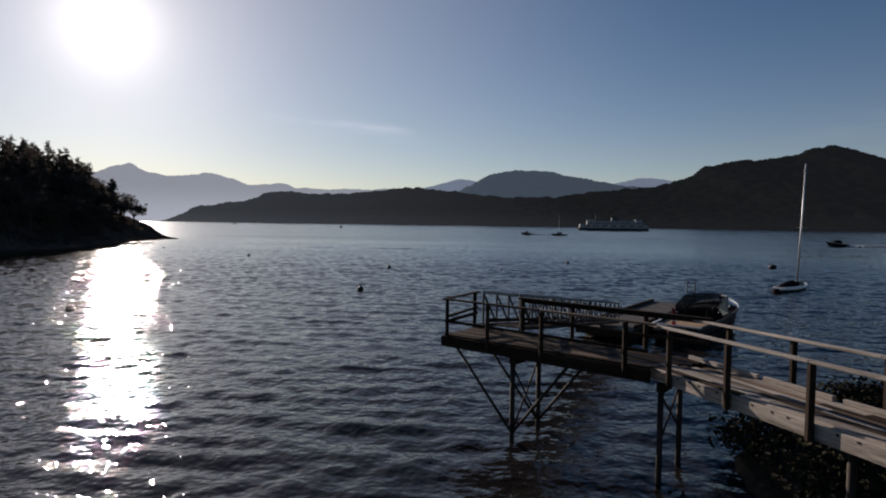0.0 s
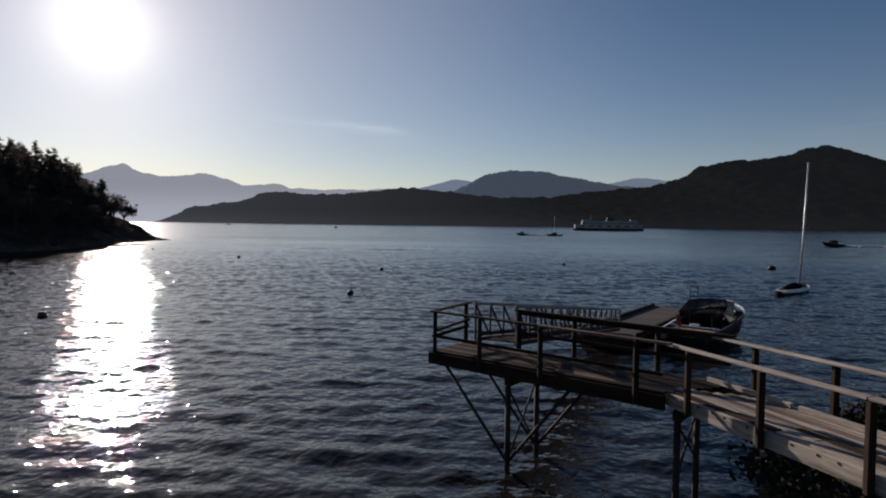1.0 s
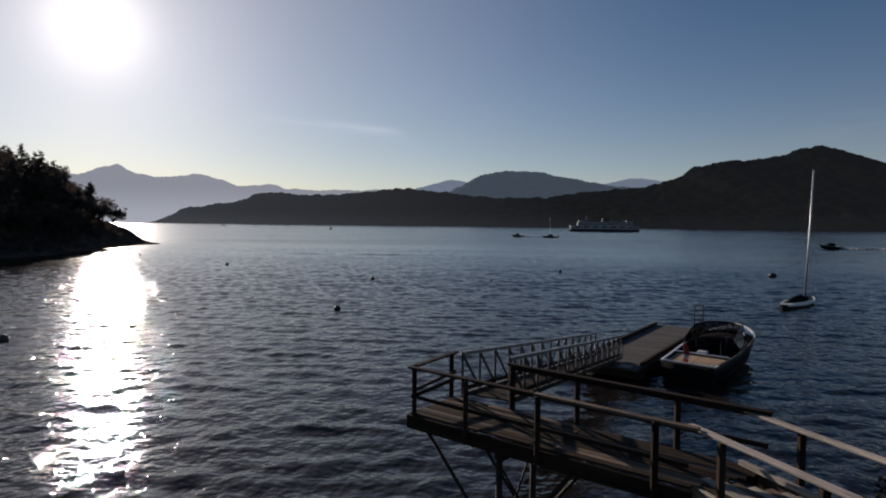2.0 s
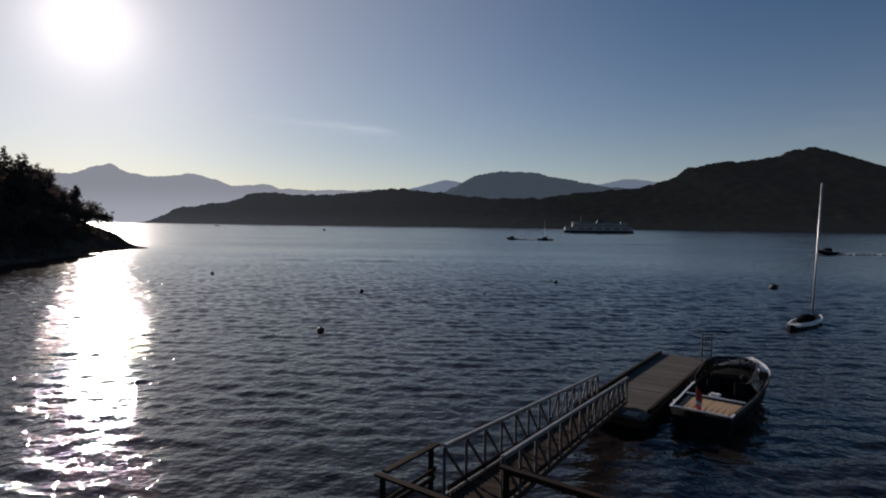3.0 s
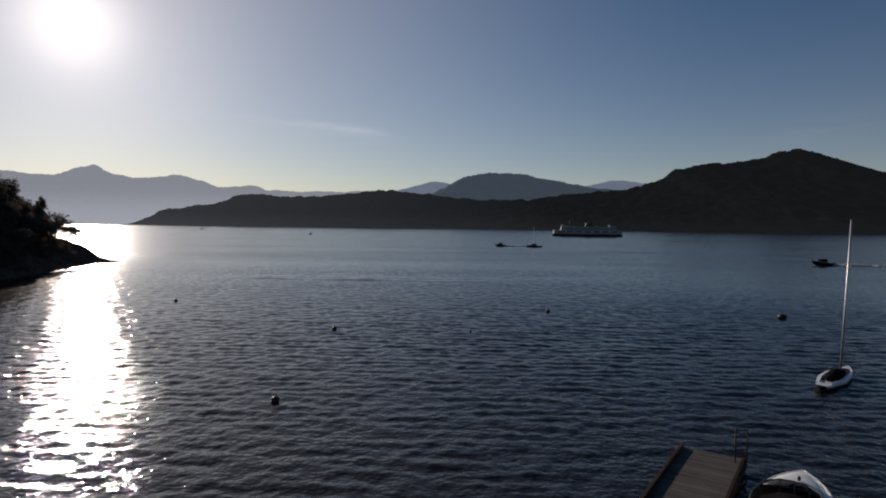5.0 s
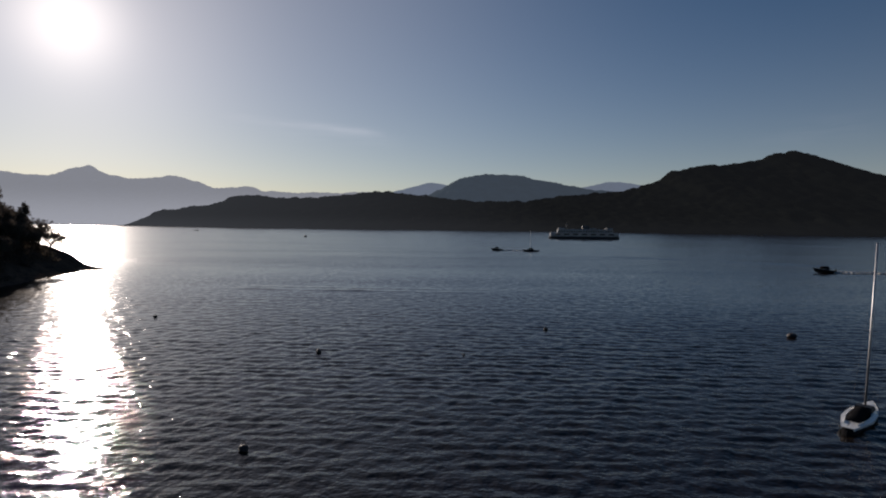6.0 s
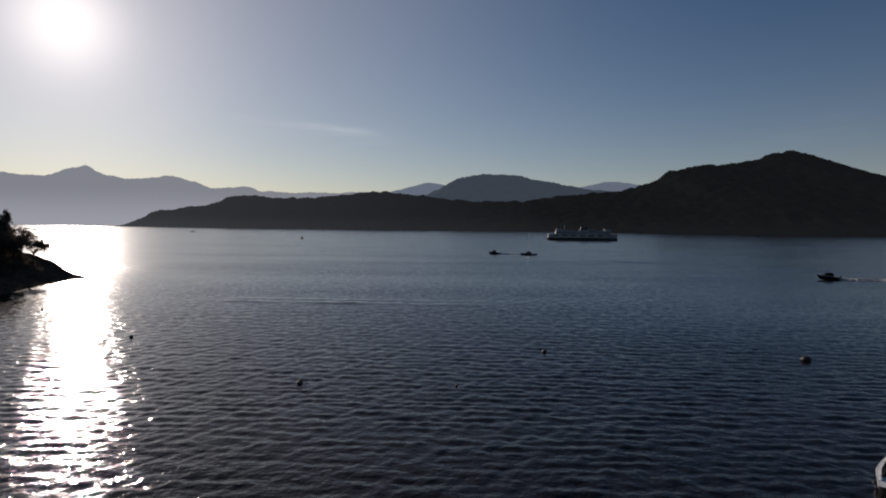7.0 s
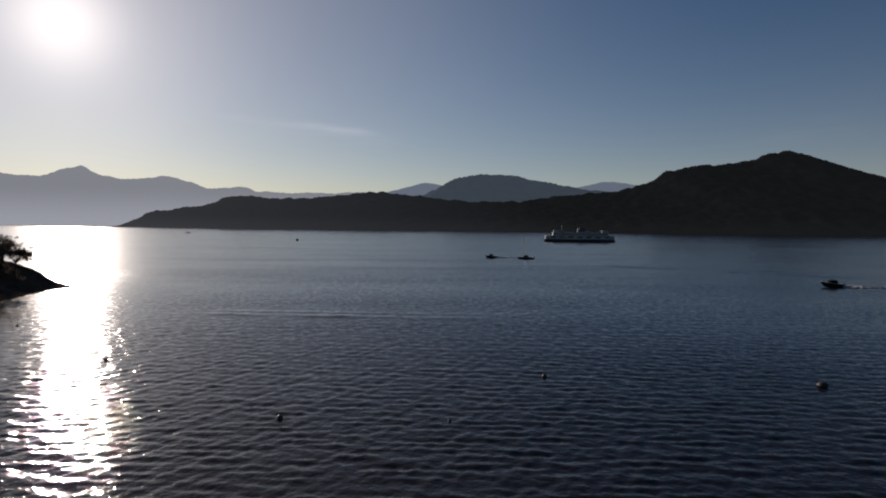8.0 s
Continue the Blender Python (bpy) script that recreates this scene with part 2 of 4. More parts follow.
    l.new(relief.outputs[0], b.inputs["Strength"])
    l.new(s.outputs[0], b.inputs["Height"])
    # far out, waves too small to see one by one tilt the surface; their near faces hide the far ones
    small = n.new("ShaderNodeTexNoise")
    small.inputs["Scale"].default_value = 1.3
    small.inputs["Detail"].default_value = 2
    l.new(tc.outputs["Object"], small.inputs["Vector"])
    centred = n.new("ShaderNodeVectorMath")
    centred.operation = "SUBTRACT"
    centred.inputs[1].default_value = (0.5, 0.76, 0.5)
    l.new(small.outputs["Color"], centred.inputs[0])
    tilt = n.new("ShaderNodeVectorMath")
    tilt.operation = "MULTIPLY"
    tilt.inputs[1].default_value = (0.30, 0.26, 0.0)
    l.new(centred.outputs[0], tilt.inputs[0])
    grow = n.new("ShaderNodeMapRange")
    grow.inputs["From Min"].default_value = 15
    grow.inputs["From Max"].default_value = 90
    l.new(far.outputs["Value"], grow.inputs["Value"])
    amount = n.new("ShaderNodeMath")
    amount.operation = "MULTIPLY"
    l.new(grow.outputs[0], amount.inputs[0])
    l.new(ruffle.outputs[0], amount.inputs[1])
    scaled = n.new("ShaderNodeVectorMath")
    scaled.operation = "SCALE"
    l.new(tilt.outputs[0], scaled.inputs[0])
    l.new(amount.outputs[0], scaled.inputs["Scale"])
    tilted = n.new("ShaderNodeVectorMath")
    tilted.operation = "ADD"
    l.new(b.outputs[0], tilted.inputs[0])
    l.new(scaled.outputs[0], tilted.inputs[1])
    unit = n.new("ShaderNodeVectorMath")
    unit.operation = "NORMALIZE"
    l.new(tilted.outputs[0], unit.inputs[0])
    l.new(unit.outputs[0], p.inputs["Normal"])
    return m


WATER = water_material()


def distance(name, base, air, sunward=1.0, mist_top=120.0, mist_gain=0.3):
    """Far wooded land: its own dark colour, with the haze of kilometres of air painted on as emission."""
    m, n, l, p = mat_base(name)
    tc = n.new("ShaderNodeTexCoord")
    t = n.new("ShaderNodeTexNoise")
    t.inputs["Scale"].default_value = 0.02
    t.inputs["Detail"].default_value = 8
    l.new(tc.outputs["Object"], t.inputs["Vector"])
    r = n.new("ShaderNodeValToRGB")
    r.color_ramp.elements[0].position, r.color_ramp.elements[1].position = 0.35, 0.7
    r.color_ramp.elements[0].color = (*[c * 0.6 for c in base], 1)
    r.color_ramp.elements[1].color = (*[c * 1.4 for c in base], 1)
    l.new(t.outputs["Fac"], r.inputs["Fac"])
    l.new(r.outputs["Color"], p.inputs["Base Color"])
    p.inputs["Roughness"].default_value = 1.0
    p.inputs["Specular IOR Level"].default_value = 0.0
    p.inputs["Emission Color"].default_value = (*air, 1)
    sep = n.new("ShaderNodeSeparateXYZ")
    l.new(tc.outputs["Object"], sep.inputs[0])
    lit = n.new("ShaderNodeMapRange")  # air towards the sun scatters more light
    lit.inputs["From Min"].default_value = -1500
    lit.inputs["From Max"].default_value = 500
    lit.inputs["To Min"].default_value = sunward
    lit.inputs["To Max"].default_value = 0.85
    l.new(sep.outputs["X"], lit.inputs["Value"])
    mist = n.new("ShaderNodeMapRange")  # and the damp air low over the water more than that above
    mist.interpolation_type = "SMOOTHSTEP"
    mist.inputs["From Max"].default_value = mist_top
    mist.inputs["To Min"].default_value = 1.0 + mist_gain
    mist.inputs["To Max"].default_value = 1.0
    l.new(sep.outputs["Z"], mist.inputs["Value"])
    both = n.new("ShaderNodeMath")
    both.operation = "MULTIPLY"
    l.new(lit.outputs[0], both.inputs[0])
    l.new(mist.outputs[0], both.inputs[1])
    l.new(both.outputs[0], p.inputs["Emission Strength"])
    return m


# the emission of each one paints the haze over its distance
LAND_MAIN = distance("hazy_wooded_hillside", (0.006, 0.007, 0.006), (0.0070, 0.0082, 0.0095), 5.0, 60.0, 0.35)
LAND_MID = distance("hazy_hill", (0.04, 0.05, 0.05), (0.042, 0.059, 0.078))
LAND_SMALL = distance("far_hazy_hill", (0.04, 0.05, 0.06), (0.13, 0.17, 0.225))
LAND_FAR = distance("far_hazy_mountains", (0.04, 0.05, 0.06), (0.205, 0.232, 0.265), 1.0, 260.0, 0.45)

# ---------------------------------------------------------------- helpers


def mesh_of(name, bm):
    me = bpy.data.meshes.new(name)
    bm.to_mesh(me)
    bm.free()
    return me


def world_of(ob):
    m = ob.matrix_basis.copy()
    return world_of(ob.parent) @ m if ob.parent else m


def thing(name, label, category, group="", m=None, kind=""):
    ob = new(name)
    ob.empty_display_size = 0.2
    if m is not None:
        ob.matrix_basis = m
    return tagged(ob, label, category, group, kind)


def part(name, bm, material, parent, label="", m=None, smooth=False):
    """Links a bmesh, or a mesh already made, as one object under a thing or a part. m: its pose in the parent's space."""
    me = bm if isinstance(bm, bpy.types.Mesh) else mesh_of(name, bm)
    if not me.materials:
        me.materials.append(material)
    if smooth:
        for poly in me.polygons:
            poly.use_smooth = True
    ob = new(name, me)
    ob.parent = parent
    if m is not None:
        ob.matrix_basis = m
    return tagged(ob, label) if label else ob


def box(bm, size, m=None, bevel=0.0):
    r = bmesh.ops.create_cube(bm, size=1.0)
    vs = r["verts"]
    bmesh.ops.scale(bm, vec=size, verts=vs)
    if bevel:
        es = list({e for v in vs for e in v.link_edges})
        r = bmesh.ops.bevel(bm, geom=es, offset=bevel, segments=1, affect="EDGES")
        vs = list({v for f in r["faces"] for v in f.verts} | {v for v in vs if v.is_valid})
    if m is not None:
        bmesh.ops.transform(bm, matrix=m, verts=vs)
    return vs


def tube(bm, radius, length, m=None, sides=10, top=None):
    r = bmesh.ops.create_cone(bm, cap_ends=True, segments=sides, radius1=radius, radius2=radius if top is None else top, depth=length)
    if m is not None:
        bmesh.ops.transform(bm, matrix=m, verts=r["verts"])
    return r["verts"]


def along(p, q):
    """A pose at the middle of p and q whose x axis runs from p to q and whose z axis is as upright as it can be."""
    p, q = Vector(p), Vector(q)
    x = (q - p).normalized()
    up = Vector((0, 0, 1)) if abs(x.z) < 0.95 else Vector((0, 1, 0))
    y = up.cross(x).normalized()
    z = x.cross(y)
    m = Matrix((x, y, z)).transposed().to_4x4()
    m.translation = (p + q) / 2
    return m


CACHE = {}


def stick(name, p, q, width, height, material, parent, label="", round_=False, bevel=0.008, roll=0.0):
    """A beam, plank or rod from p to q in the parent's space; sticks of one size share a mesh."""
    length = round((Vector(q) - Vector(p)).length, 2)
    key = (length, width, height, material.name, round_, bevel)
    if key not in CACHE:
        bm = bmesh.new()
        if round_:
            tube(bm, width / 2, length, pose(0, 0, 0, 0, 90, 0))
        else:
            box(bm, (length, width, height), None, bevel)
        CACHE[key] = mesh_of(name, bm)
        CACHE[key].materials.append(material)
    return part(name, CACHE[key], material, parent, label, along(p, q) @ pose(0, 0, 0, roll), round_)


def loft(rings, closed=True, caps=True):
    """A skin over rings of points, all of one count."""
    bm = bmesh.new()
    vs = [[bm.verts.new(p) for p in ring] for ring in rings]
    n = len(vs[0])
    for a, b in zip(vs, vs[1:]):
        for i in range(n if closed else n - 1):
            j = (i + 1) % n
            try:
                bm.faces.new((a[i], a[j], b[j], b[i]))
            except ValueError:
                pass
    if caps and closed:
        bm.faces.new(vs[0][::-1])
        bm.faces.new(vs[-1])
    bmesh.ops.remove_doubles(bm, verts=bm.verts, dist=1e-4)
    bmesh.ops.recalc_face_normals(bm, faces=bm.faces)
    return bm


def grid_object(name, X, Y, Z, material, smooth=True):
    """One sheet over the grid arrays X, Y, Z (rows by columns)."""
    r, c = X.shape
    verts = np.stack([X, Y, Z], -1).reshape(-1, 3)
    i = np.arange(r * c).reshape(r, c)
    faces = np.stack([i[:-1, :-1], i[:-1, 1:], i[1:, 1:], i[1:, :-1]], -1).reshape(-1, 4)
    me = bpy.data.meshes.new(name)
    me.vertices.add(len(verts))
    me.vertices.foreach_set("co", verts.astype(np.float32).ravel())
    me.loops.add(faces.size)
    me.loops.foreach_set("vertex_index", faces.astype(np.int32).ravel())
    me.polygons.add(len(faces))
    me.polygons.foreach_set("loop_start", np.arange(0, faces.size, 4, dtype=np.int32))
    me.polygons.foreach_set("use_smooth", np.full(len(faces), smooth))
    me.update(calc_edges=True)
    me.materials.append(material)
    return new(name, me)


TABLES = {}


def noise_table(seed):
    if seed not in TABLES:
        TABLES[seed] = np.random.RandomState(seed).rand(256, 256) * 2 - 1
    return TABLES[seed]


def bumps(X, Y, scale, seed, octaves=4):
    """Smooth value noise on arrays, about -1 to 1."""
    out, amp, total = np.zeros_like(X), 1.0, 0.0
    for o in range(octaves):
        table = noise_table(seed + o)
        u, v = X / scale * 2 ** o + 57.3, Y / scale * 2 ** o + 91.7
        iu, iv = np.floor(u).astype(int), np.floor(v).astype(int)
        fu, fv = u - iu, v - iv
        fu, fv = fu * fu * (3 - 2 * fu), fv * fv * (3 - 2 * fv)
        a, b = table[iu % 256, iv % 256], table[(iu + 1) % 256, iv % 256]
        c, d = table[iu % 256, (iv + 1) % 256], table[(iu + 1) % 256, (iv + 1) % 256]
        out += amp * ((a * (1 - fu) + b * fu) * (1 - fv) + (c * (1 - fu) + d * fu) * fv)
        total += amp
        amp *= 0.5
    return out / total


# ---------------------------------------------------------------- water


def spaced(limit, first, growth):
    n = int(math.log(1 + growth * limit / first) / growth) + 1
    k = np.arange(1, n + 1)
    s = first / growth * (np.exp(growth * k) - 1)
    return s * limit / s[-1]


xa = np.arange(-36.0, 42.0, 0.3)
xs = np.concatenate([-36.0 - spaced(4860, 0.3, 0.02)[::-1], xa, xa[-1] + spaced(4860, 0.3, 0.02)])
yc = np.arange(18.0, 76.0, 0.22)
ys = np.concatenate([18.0 - spaced(4900, 0.3, 0.06)[::-1], yc, yc[-1] + spaced(4840, 0.22, 0.0095)])
WX, WY = np.meshgrid(xs, ys)
gapx, gapy = np.meshgrid(np.gradient(xs), np.gradient(ys))
WZ = np.zeros_like(WX)
rng = np.random.RandomState(5)
gust = 0.95 + 0.3 * bumps(WX, WY, 28.0, 40, 3)
for length in np.geomspace(0.36, 4.0, 40):
    heading = radians(90 + rng.normal(0, 62 if length < 1.2 else 45))
    k = 2 * math.pi / length
    fade = np.clip((length / np.maximum(gapy, gapx * 0.4) - 1.8) / 1.8, 0, 1)
    slope = 0.046 * (1.0 if length < 1.5 else (1.5 / length) ** 1.9)
    phase = k * (WX * math.cos(heading) + WY * math.sin(heading)) + rng.rand() * 6.283
    phase = phase + 0.9 * bumps(WX, WY, length * 5, 60 + int(length * 20), 1)
    WZ += fade * gust * slope / k * np.sin(phase)
# old wakes: a few long low swells left by passing boats
for ax, ay, bx, by, tall, wide in ((76, 290, 165, 215, 0.34, 3.4), (84, 296, 170, 225, 0.2, 3.0), (-38, 142, 22, 136, 0.2, 1.5), (-34, 146, 26, 140, 0.12, 1.4)):
    long = math.hypot(bx - ax, by - ay)
    s = ((WX - ax) * (bx - ax) + (WY - ay) * (by - ay)) / long
    off = ((WX - ax) * (by - ay) - (WY - ay) * (bx - ax)) / long + 1.5 * bumps(WX, WY, 18.0, 77, 2)
    WZ += tall * np.exp(-(off / wide) ** 2) * np.clip(s / 8, 0, 1) * np.clip((long - s) / 8, 0, 1) * (0.6 + 0.6 * bumps(WX, WY, 6.0, 79, 2))
water = grid_object("water", WX, WY, WZ, WATER)
tagged(water, "dark rippled sea water with sun glitter", "water", kind="structure")

# ---------------------------------------------------------------- far land


def ridge(name, label, depth, points, material, shore, width, trees, seed, behind=500.0, shore_slope=0.0):
    """A long wooded hill that runs from side to side: shoreline in front, the ridge line through a few heights, and a back slope."""
    px, pz = np.array(points, float).T
    n = int((px[-1] - px[0]) / width) + 1
    x = np.linspace(px[0], px[-1], n)
    tang = np.gradient(pz, px)
    i = np.clip(np.searchsorted(px, x) - 1, 0, len(px) - 2)
    h = px[i + 1] - px[i]
    t = (x - px[i]) / h
    z = ((1 + 2 * t) * (1 - t) ** 2 * pz[i] + t * (1 - t) ** 2 * h * tang[i] * 0.6 + t * t * (3 - 2 * t) * pz[i + 1] + t * t * (t - 1) * h * tang[i + 1] * 0.6)
    v = np.concatenate([np.linspace(0, 1, 46), np.linspace(1, 1.6, 8)[1:]])
    T, V = np.meshgrid(x, v)
    up = np.clip(V, 0, 1)
    H = np.tile(z, (len(v), 1)) * np.where(V <= 1, up ** 0.8, 1 - (V - 1) * 1.4)
    front = depth - shore + shore_slope * (T - px[0])
    Y = front + (depth - front) * up + np.clip(V - 1, 0, 1) * behind
    H *= np.where(V <= 1, Y / depth, 1)
    H += trees * bumps(T, Y, width * 5, seed, 3) * np.clip(V * 8, 0, 1) * np.clip(H / 30, 0, 1)
    H += trees * 0.5 * np.random.RandomState(seed).rand(*T.shape) * np.clip(V * 10, 0, 1) * np.clip(H / 30, 0, 1)
    H[0] = -2
    ob = grid_object(name, T, Y, H, material)
    return tagged(ob, label, "hill", kind="structure")


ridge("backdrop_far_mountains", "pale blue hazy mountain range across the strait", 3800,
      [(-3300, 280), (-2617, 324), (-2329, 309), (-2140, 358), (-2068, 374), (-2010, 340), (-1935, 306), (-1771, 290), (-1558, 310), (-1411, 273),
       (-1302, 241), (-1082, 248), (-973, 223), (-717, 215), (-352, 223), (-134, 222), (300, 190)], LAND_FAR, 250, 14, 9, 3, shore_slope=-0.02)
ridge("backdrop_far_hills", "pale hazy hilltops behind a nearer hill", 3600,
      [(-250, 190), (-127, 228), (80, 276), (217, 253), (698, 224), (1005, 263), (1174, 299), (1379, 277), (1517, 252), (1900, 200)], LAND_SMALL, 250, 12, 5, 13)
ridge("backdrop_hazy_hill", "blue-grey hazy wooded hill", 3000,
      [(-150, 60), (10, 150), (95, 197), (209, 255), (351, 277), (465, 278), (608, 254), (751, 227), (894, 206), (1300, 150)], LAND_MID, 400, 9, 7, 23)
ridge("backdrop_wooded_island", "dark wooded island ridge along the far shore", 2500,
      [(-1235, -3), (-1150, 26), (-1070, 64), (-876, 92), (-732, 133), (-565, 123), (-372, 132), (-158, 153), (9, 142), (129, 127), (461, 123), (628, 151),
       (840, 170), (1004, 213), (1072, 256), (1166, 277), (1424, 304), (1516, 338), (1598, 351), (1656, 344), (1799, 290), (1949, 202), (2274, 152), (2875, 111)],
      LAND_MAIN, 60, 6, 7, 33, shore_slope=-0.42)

# ---------------------------------------------------------------- headland


SHORE_Y = (20, 60, 95, 108, 121, 140, 162, 178, 184, 187, 190, 205, 240)
SHORE_X = (-120, -96, -82, -77, -72, -75, -79.5, -82, -80.5, -79.5, -86, -110, -160)


def headland_height(X, Y):
    edge = np.interp(Y, SHORE_Y, SHORE_X) + 1.6 * bumps(X * 0 + 3.0, Y, 9.0, 71, 3)
    d = edge - X
    north = (189.5 - Y) * 1.2 + np.clip(-84 - X, 0, 60) * 0.45
    d = np.minimum(d, north + 0.6)
    rise = np.where(d < 2, d * 0.35, 0.7 + (d - 2) * 0.56)
    rise = np.where(d > 20, 10.8 + (d - 20) * 0.25, rise)
    spit = np.clip((Y - 176) / 8, 0, 1) * np.clip((X + 88) / 5, 0, 1)
    rise = np.where(d > 0, rise * (1 - 0.72 * spit), d * 0.5)
    rough = bumps(X, Y, 7.0, 81, 5)
    return rise + rough * np.clip(d * 0.25, 0.1, 1.0) * 0.9 + bumps(X, Y, 2.2, 87, 3) * 0.35


hx = np.linspace(-165, -66, 200)
hy = np.linspace(30, 214, 300)
HX, HY = np.meshgrid(hx, hy)
head = grid_object("ground_headland", HX, HY, np.maximum(headland_height(HX, HY), -2.0), ROCK)
tagged(head, "steep brown rock headland rising out of the water", "headland", kind="structure")

# low rocks under the shore end of the walkway
SX, SY = np.meshgrid(np.linspace(6, 46, 140), np.linspace(-25, 31, 170))
edge = np.interp(SY, (-25, 0, 10, 16, 20, 23, 25, 27, 29), (7, 8.0, 8.4, 8.7, 8.7, 9.2, 11.5, 14.0, 19.0))
d = np.minimum(SX - edge, (28.5 - SY) * 0.9)
SZ = np.where(d > 0, 0.42 * np.abs(d) ** 0.7 + np.clip(d - 4, 0, 40) * 0.12, d * 0.6) + bumps(SX, SY, 1.7, 91, 4) * np.clip(d + 0.6, 0, 1.2) * 0.65
near_ramp = np.clip(1 - np.abs(SX - (7.6 + (19 - SY) * 0.27) - 1.0) / 2.5, 0, 1)
SZ = np.where(near_ramp > 0, np.minimum(SZ, 1.5 + 0.3 * bumps(SX, SY, 1.5, 95, 3)), SZ)
shore_rock = grid_object("ground_shore", SX, SY, np.maximum(SZ, -1.5), SHADED_ROCK)
tagged(shore_rock, "shore rocks beneath the wooden walkway, darkened for shade", "shore rocks", kind="structure")

# ---------------------------------------------------------------- trees


def leaf_cloud(bm, centre, radius, count, size, rnd, flat=0.7):
    """A clump of small leaf sprays round a point."""
    for _ in range(count):
        v = Vector((rnd.gauss(0, 1), rnd.gauss(0, 1), rnd.gauss(0, flat)))
        v *= min(1.0, 1.7 / max(v.length, 0.01))
        p = Vector(centre) + v * radius * 0.5
        a = Vector((rnd.uniform(-1, 1), rnd.uniform(-1, 1), rnd.uniform(-0.6, 0.6))).normalized()
        b = a.cross(Vector((rnd.uniform(-1, 1), rnd.uniform(-1, 1), rnd.uniform(-1, 1)))).normalized()
        s = size * rnd.uniform(0.6, 1.3)
        q = [bm.verts.new(p + a * s), bm.verts.new(p + b * s * 0.5), bm.verts.new(p - a * s * 0.8), bm.verts.new(p - b * s * 0.5)]
        bm.faces.new(q)


def limb(bm, p, q, r1, r2, sides=6):
    p, q = Vector(p), Vector(q)
    m = along(p, q) @ pose(0, 0, 0, 0, 90, 0)
    tube(bm, r1, (q - p).length, m, sides, r2)


def fir(seed, height, spread):
    """A wind-shaped fir: leaning trunk, drooping irregular limbs, clumped needles."""
    rnd = random.Random(seed)
    t = thing("fir_tree", "dark wind-shaped fir tree on the rocky headland", "tree", "trees on the headland")
    trunk, crown = bmesh.new(), bmesh.new()
    lean = Vector((rnd.uniform(-0.05, 0.1), rnd.uniform(-0.05, 0.05), 1))
    pts = [Vector((0, 0, -0.8))]
    for i in range(1, 7):
        pts.append(Vector((lean.x * height * i / 6 + rnd.uniform(-0.15, 0.15), lean.y * height * i / 6 + rnd.uniform(-0.15, 0.15), height * i / 6)))
    for i in range(6):
        limb(trunk, pts[i], pts[i + 1], 0.24 * (1 - i / 6.4), 0.24 * (1 - (i + 1) / 6.4), 8)
    z = height * rnd.uniform(0.12, 0.22)
    while z < height * 0.98:
        f = z / height
        base = pts[0].lerp(pts[6], f)
        base.z = z
        reach = spread * (1 - f) ** 0.75 * rnd.uniform(0.45, 1.15) + 0.35
        ang = rnd.uniform(0, 6.283)
        if rnd.random() > 0.1:
            tip = base + Vector((math.cos(ang) * reach, math.sin(ang) * reach, rnd.uniform(-0.25, 0.3) * reach))
            limb(trunk, base, tip, 0.05, 0.015, 4)
            for k in range(3):
                f2 = 0.4 + 0.3 * k
                leaf_cloud(crown, base.lerp(tip, f2), 0.30 * reach + 0.3, int(13 + 8 * reach), 0.21, rnd, 0.45)
        z += height * rnd.uniform(0.011, 0.024)
    leaf_cloud(crown, pts[6], 0.5, 26, 0.2, rnd, 1.2)
    part("trunk", trunk, BARK, t)
    part("crown", crown, LEAF, t)
    return t


def arbutus(seed, height, spread):
    """A broad crooked tree: forked trunk and rounded uneven leaf masses."""
    rnd = random.Random(seed)
    t = thing("broadleaf_tree", "dark crooked broadleaf tree leaning over the rocks", "tree", "trees on the headland")
    trunk, crown = bmesh.new(), bmesh.new()
    fork = Vector((rnd.uniform(-0.3, 0.6), rnd.uniform(-0.4, 0.4), height * 0.3))
    limb(trunk, (0, 0, -0.8), fork, 0.26, 0.18, 8)
    for _ in range(8):
        a = rnd.uniform(0, 6.283)
        r = spread * rnd.uniform(0.3, 0.9)
        mid = fork + Vector((math.cos(a) * r * 0.5, math.sin(a) * r * 0.5, height * rnd.uniform(0.12, 0.3)))
        end = mid + Vector((math.cos(a) * r * 0.5, math.sin(a) * r * 0.5, height * rnd.uniform(0.05, 0.36)))
        limb(trunk, fork, mid, 0.12, 0.08, 6)
        limb(trunk, mid, end, 0.08, 0.03, 5)
        for c, n in ((end, 110), (mid.lerp(end, 0.55), 70)):
            leaf_cloud(crown, c + Vector((rnd.uniform(-.4, .4), rnd.uniform(-.4, .4), rnd.uniform(-.2, .5))), spread * 0.36, n, 0.22, rnd, 0.7)
        for _ in range(4):
            leaf_cloud(crown, end + Vector((rnd.gauss(0, .7), rnd.gauss(0, .7), rnd.gauss(0.2, .5))), 0.6, 26, 0.2, rnd)
    part("trunk", trunk, BARK, t)
    part("crown", crown, LEAF, t)
    return t


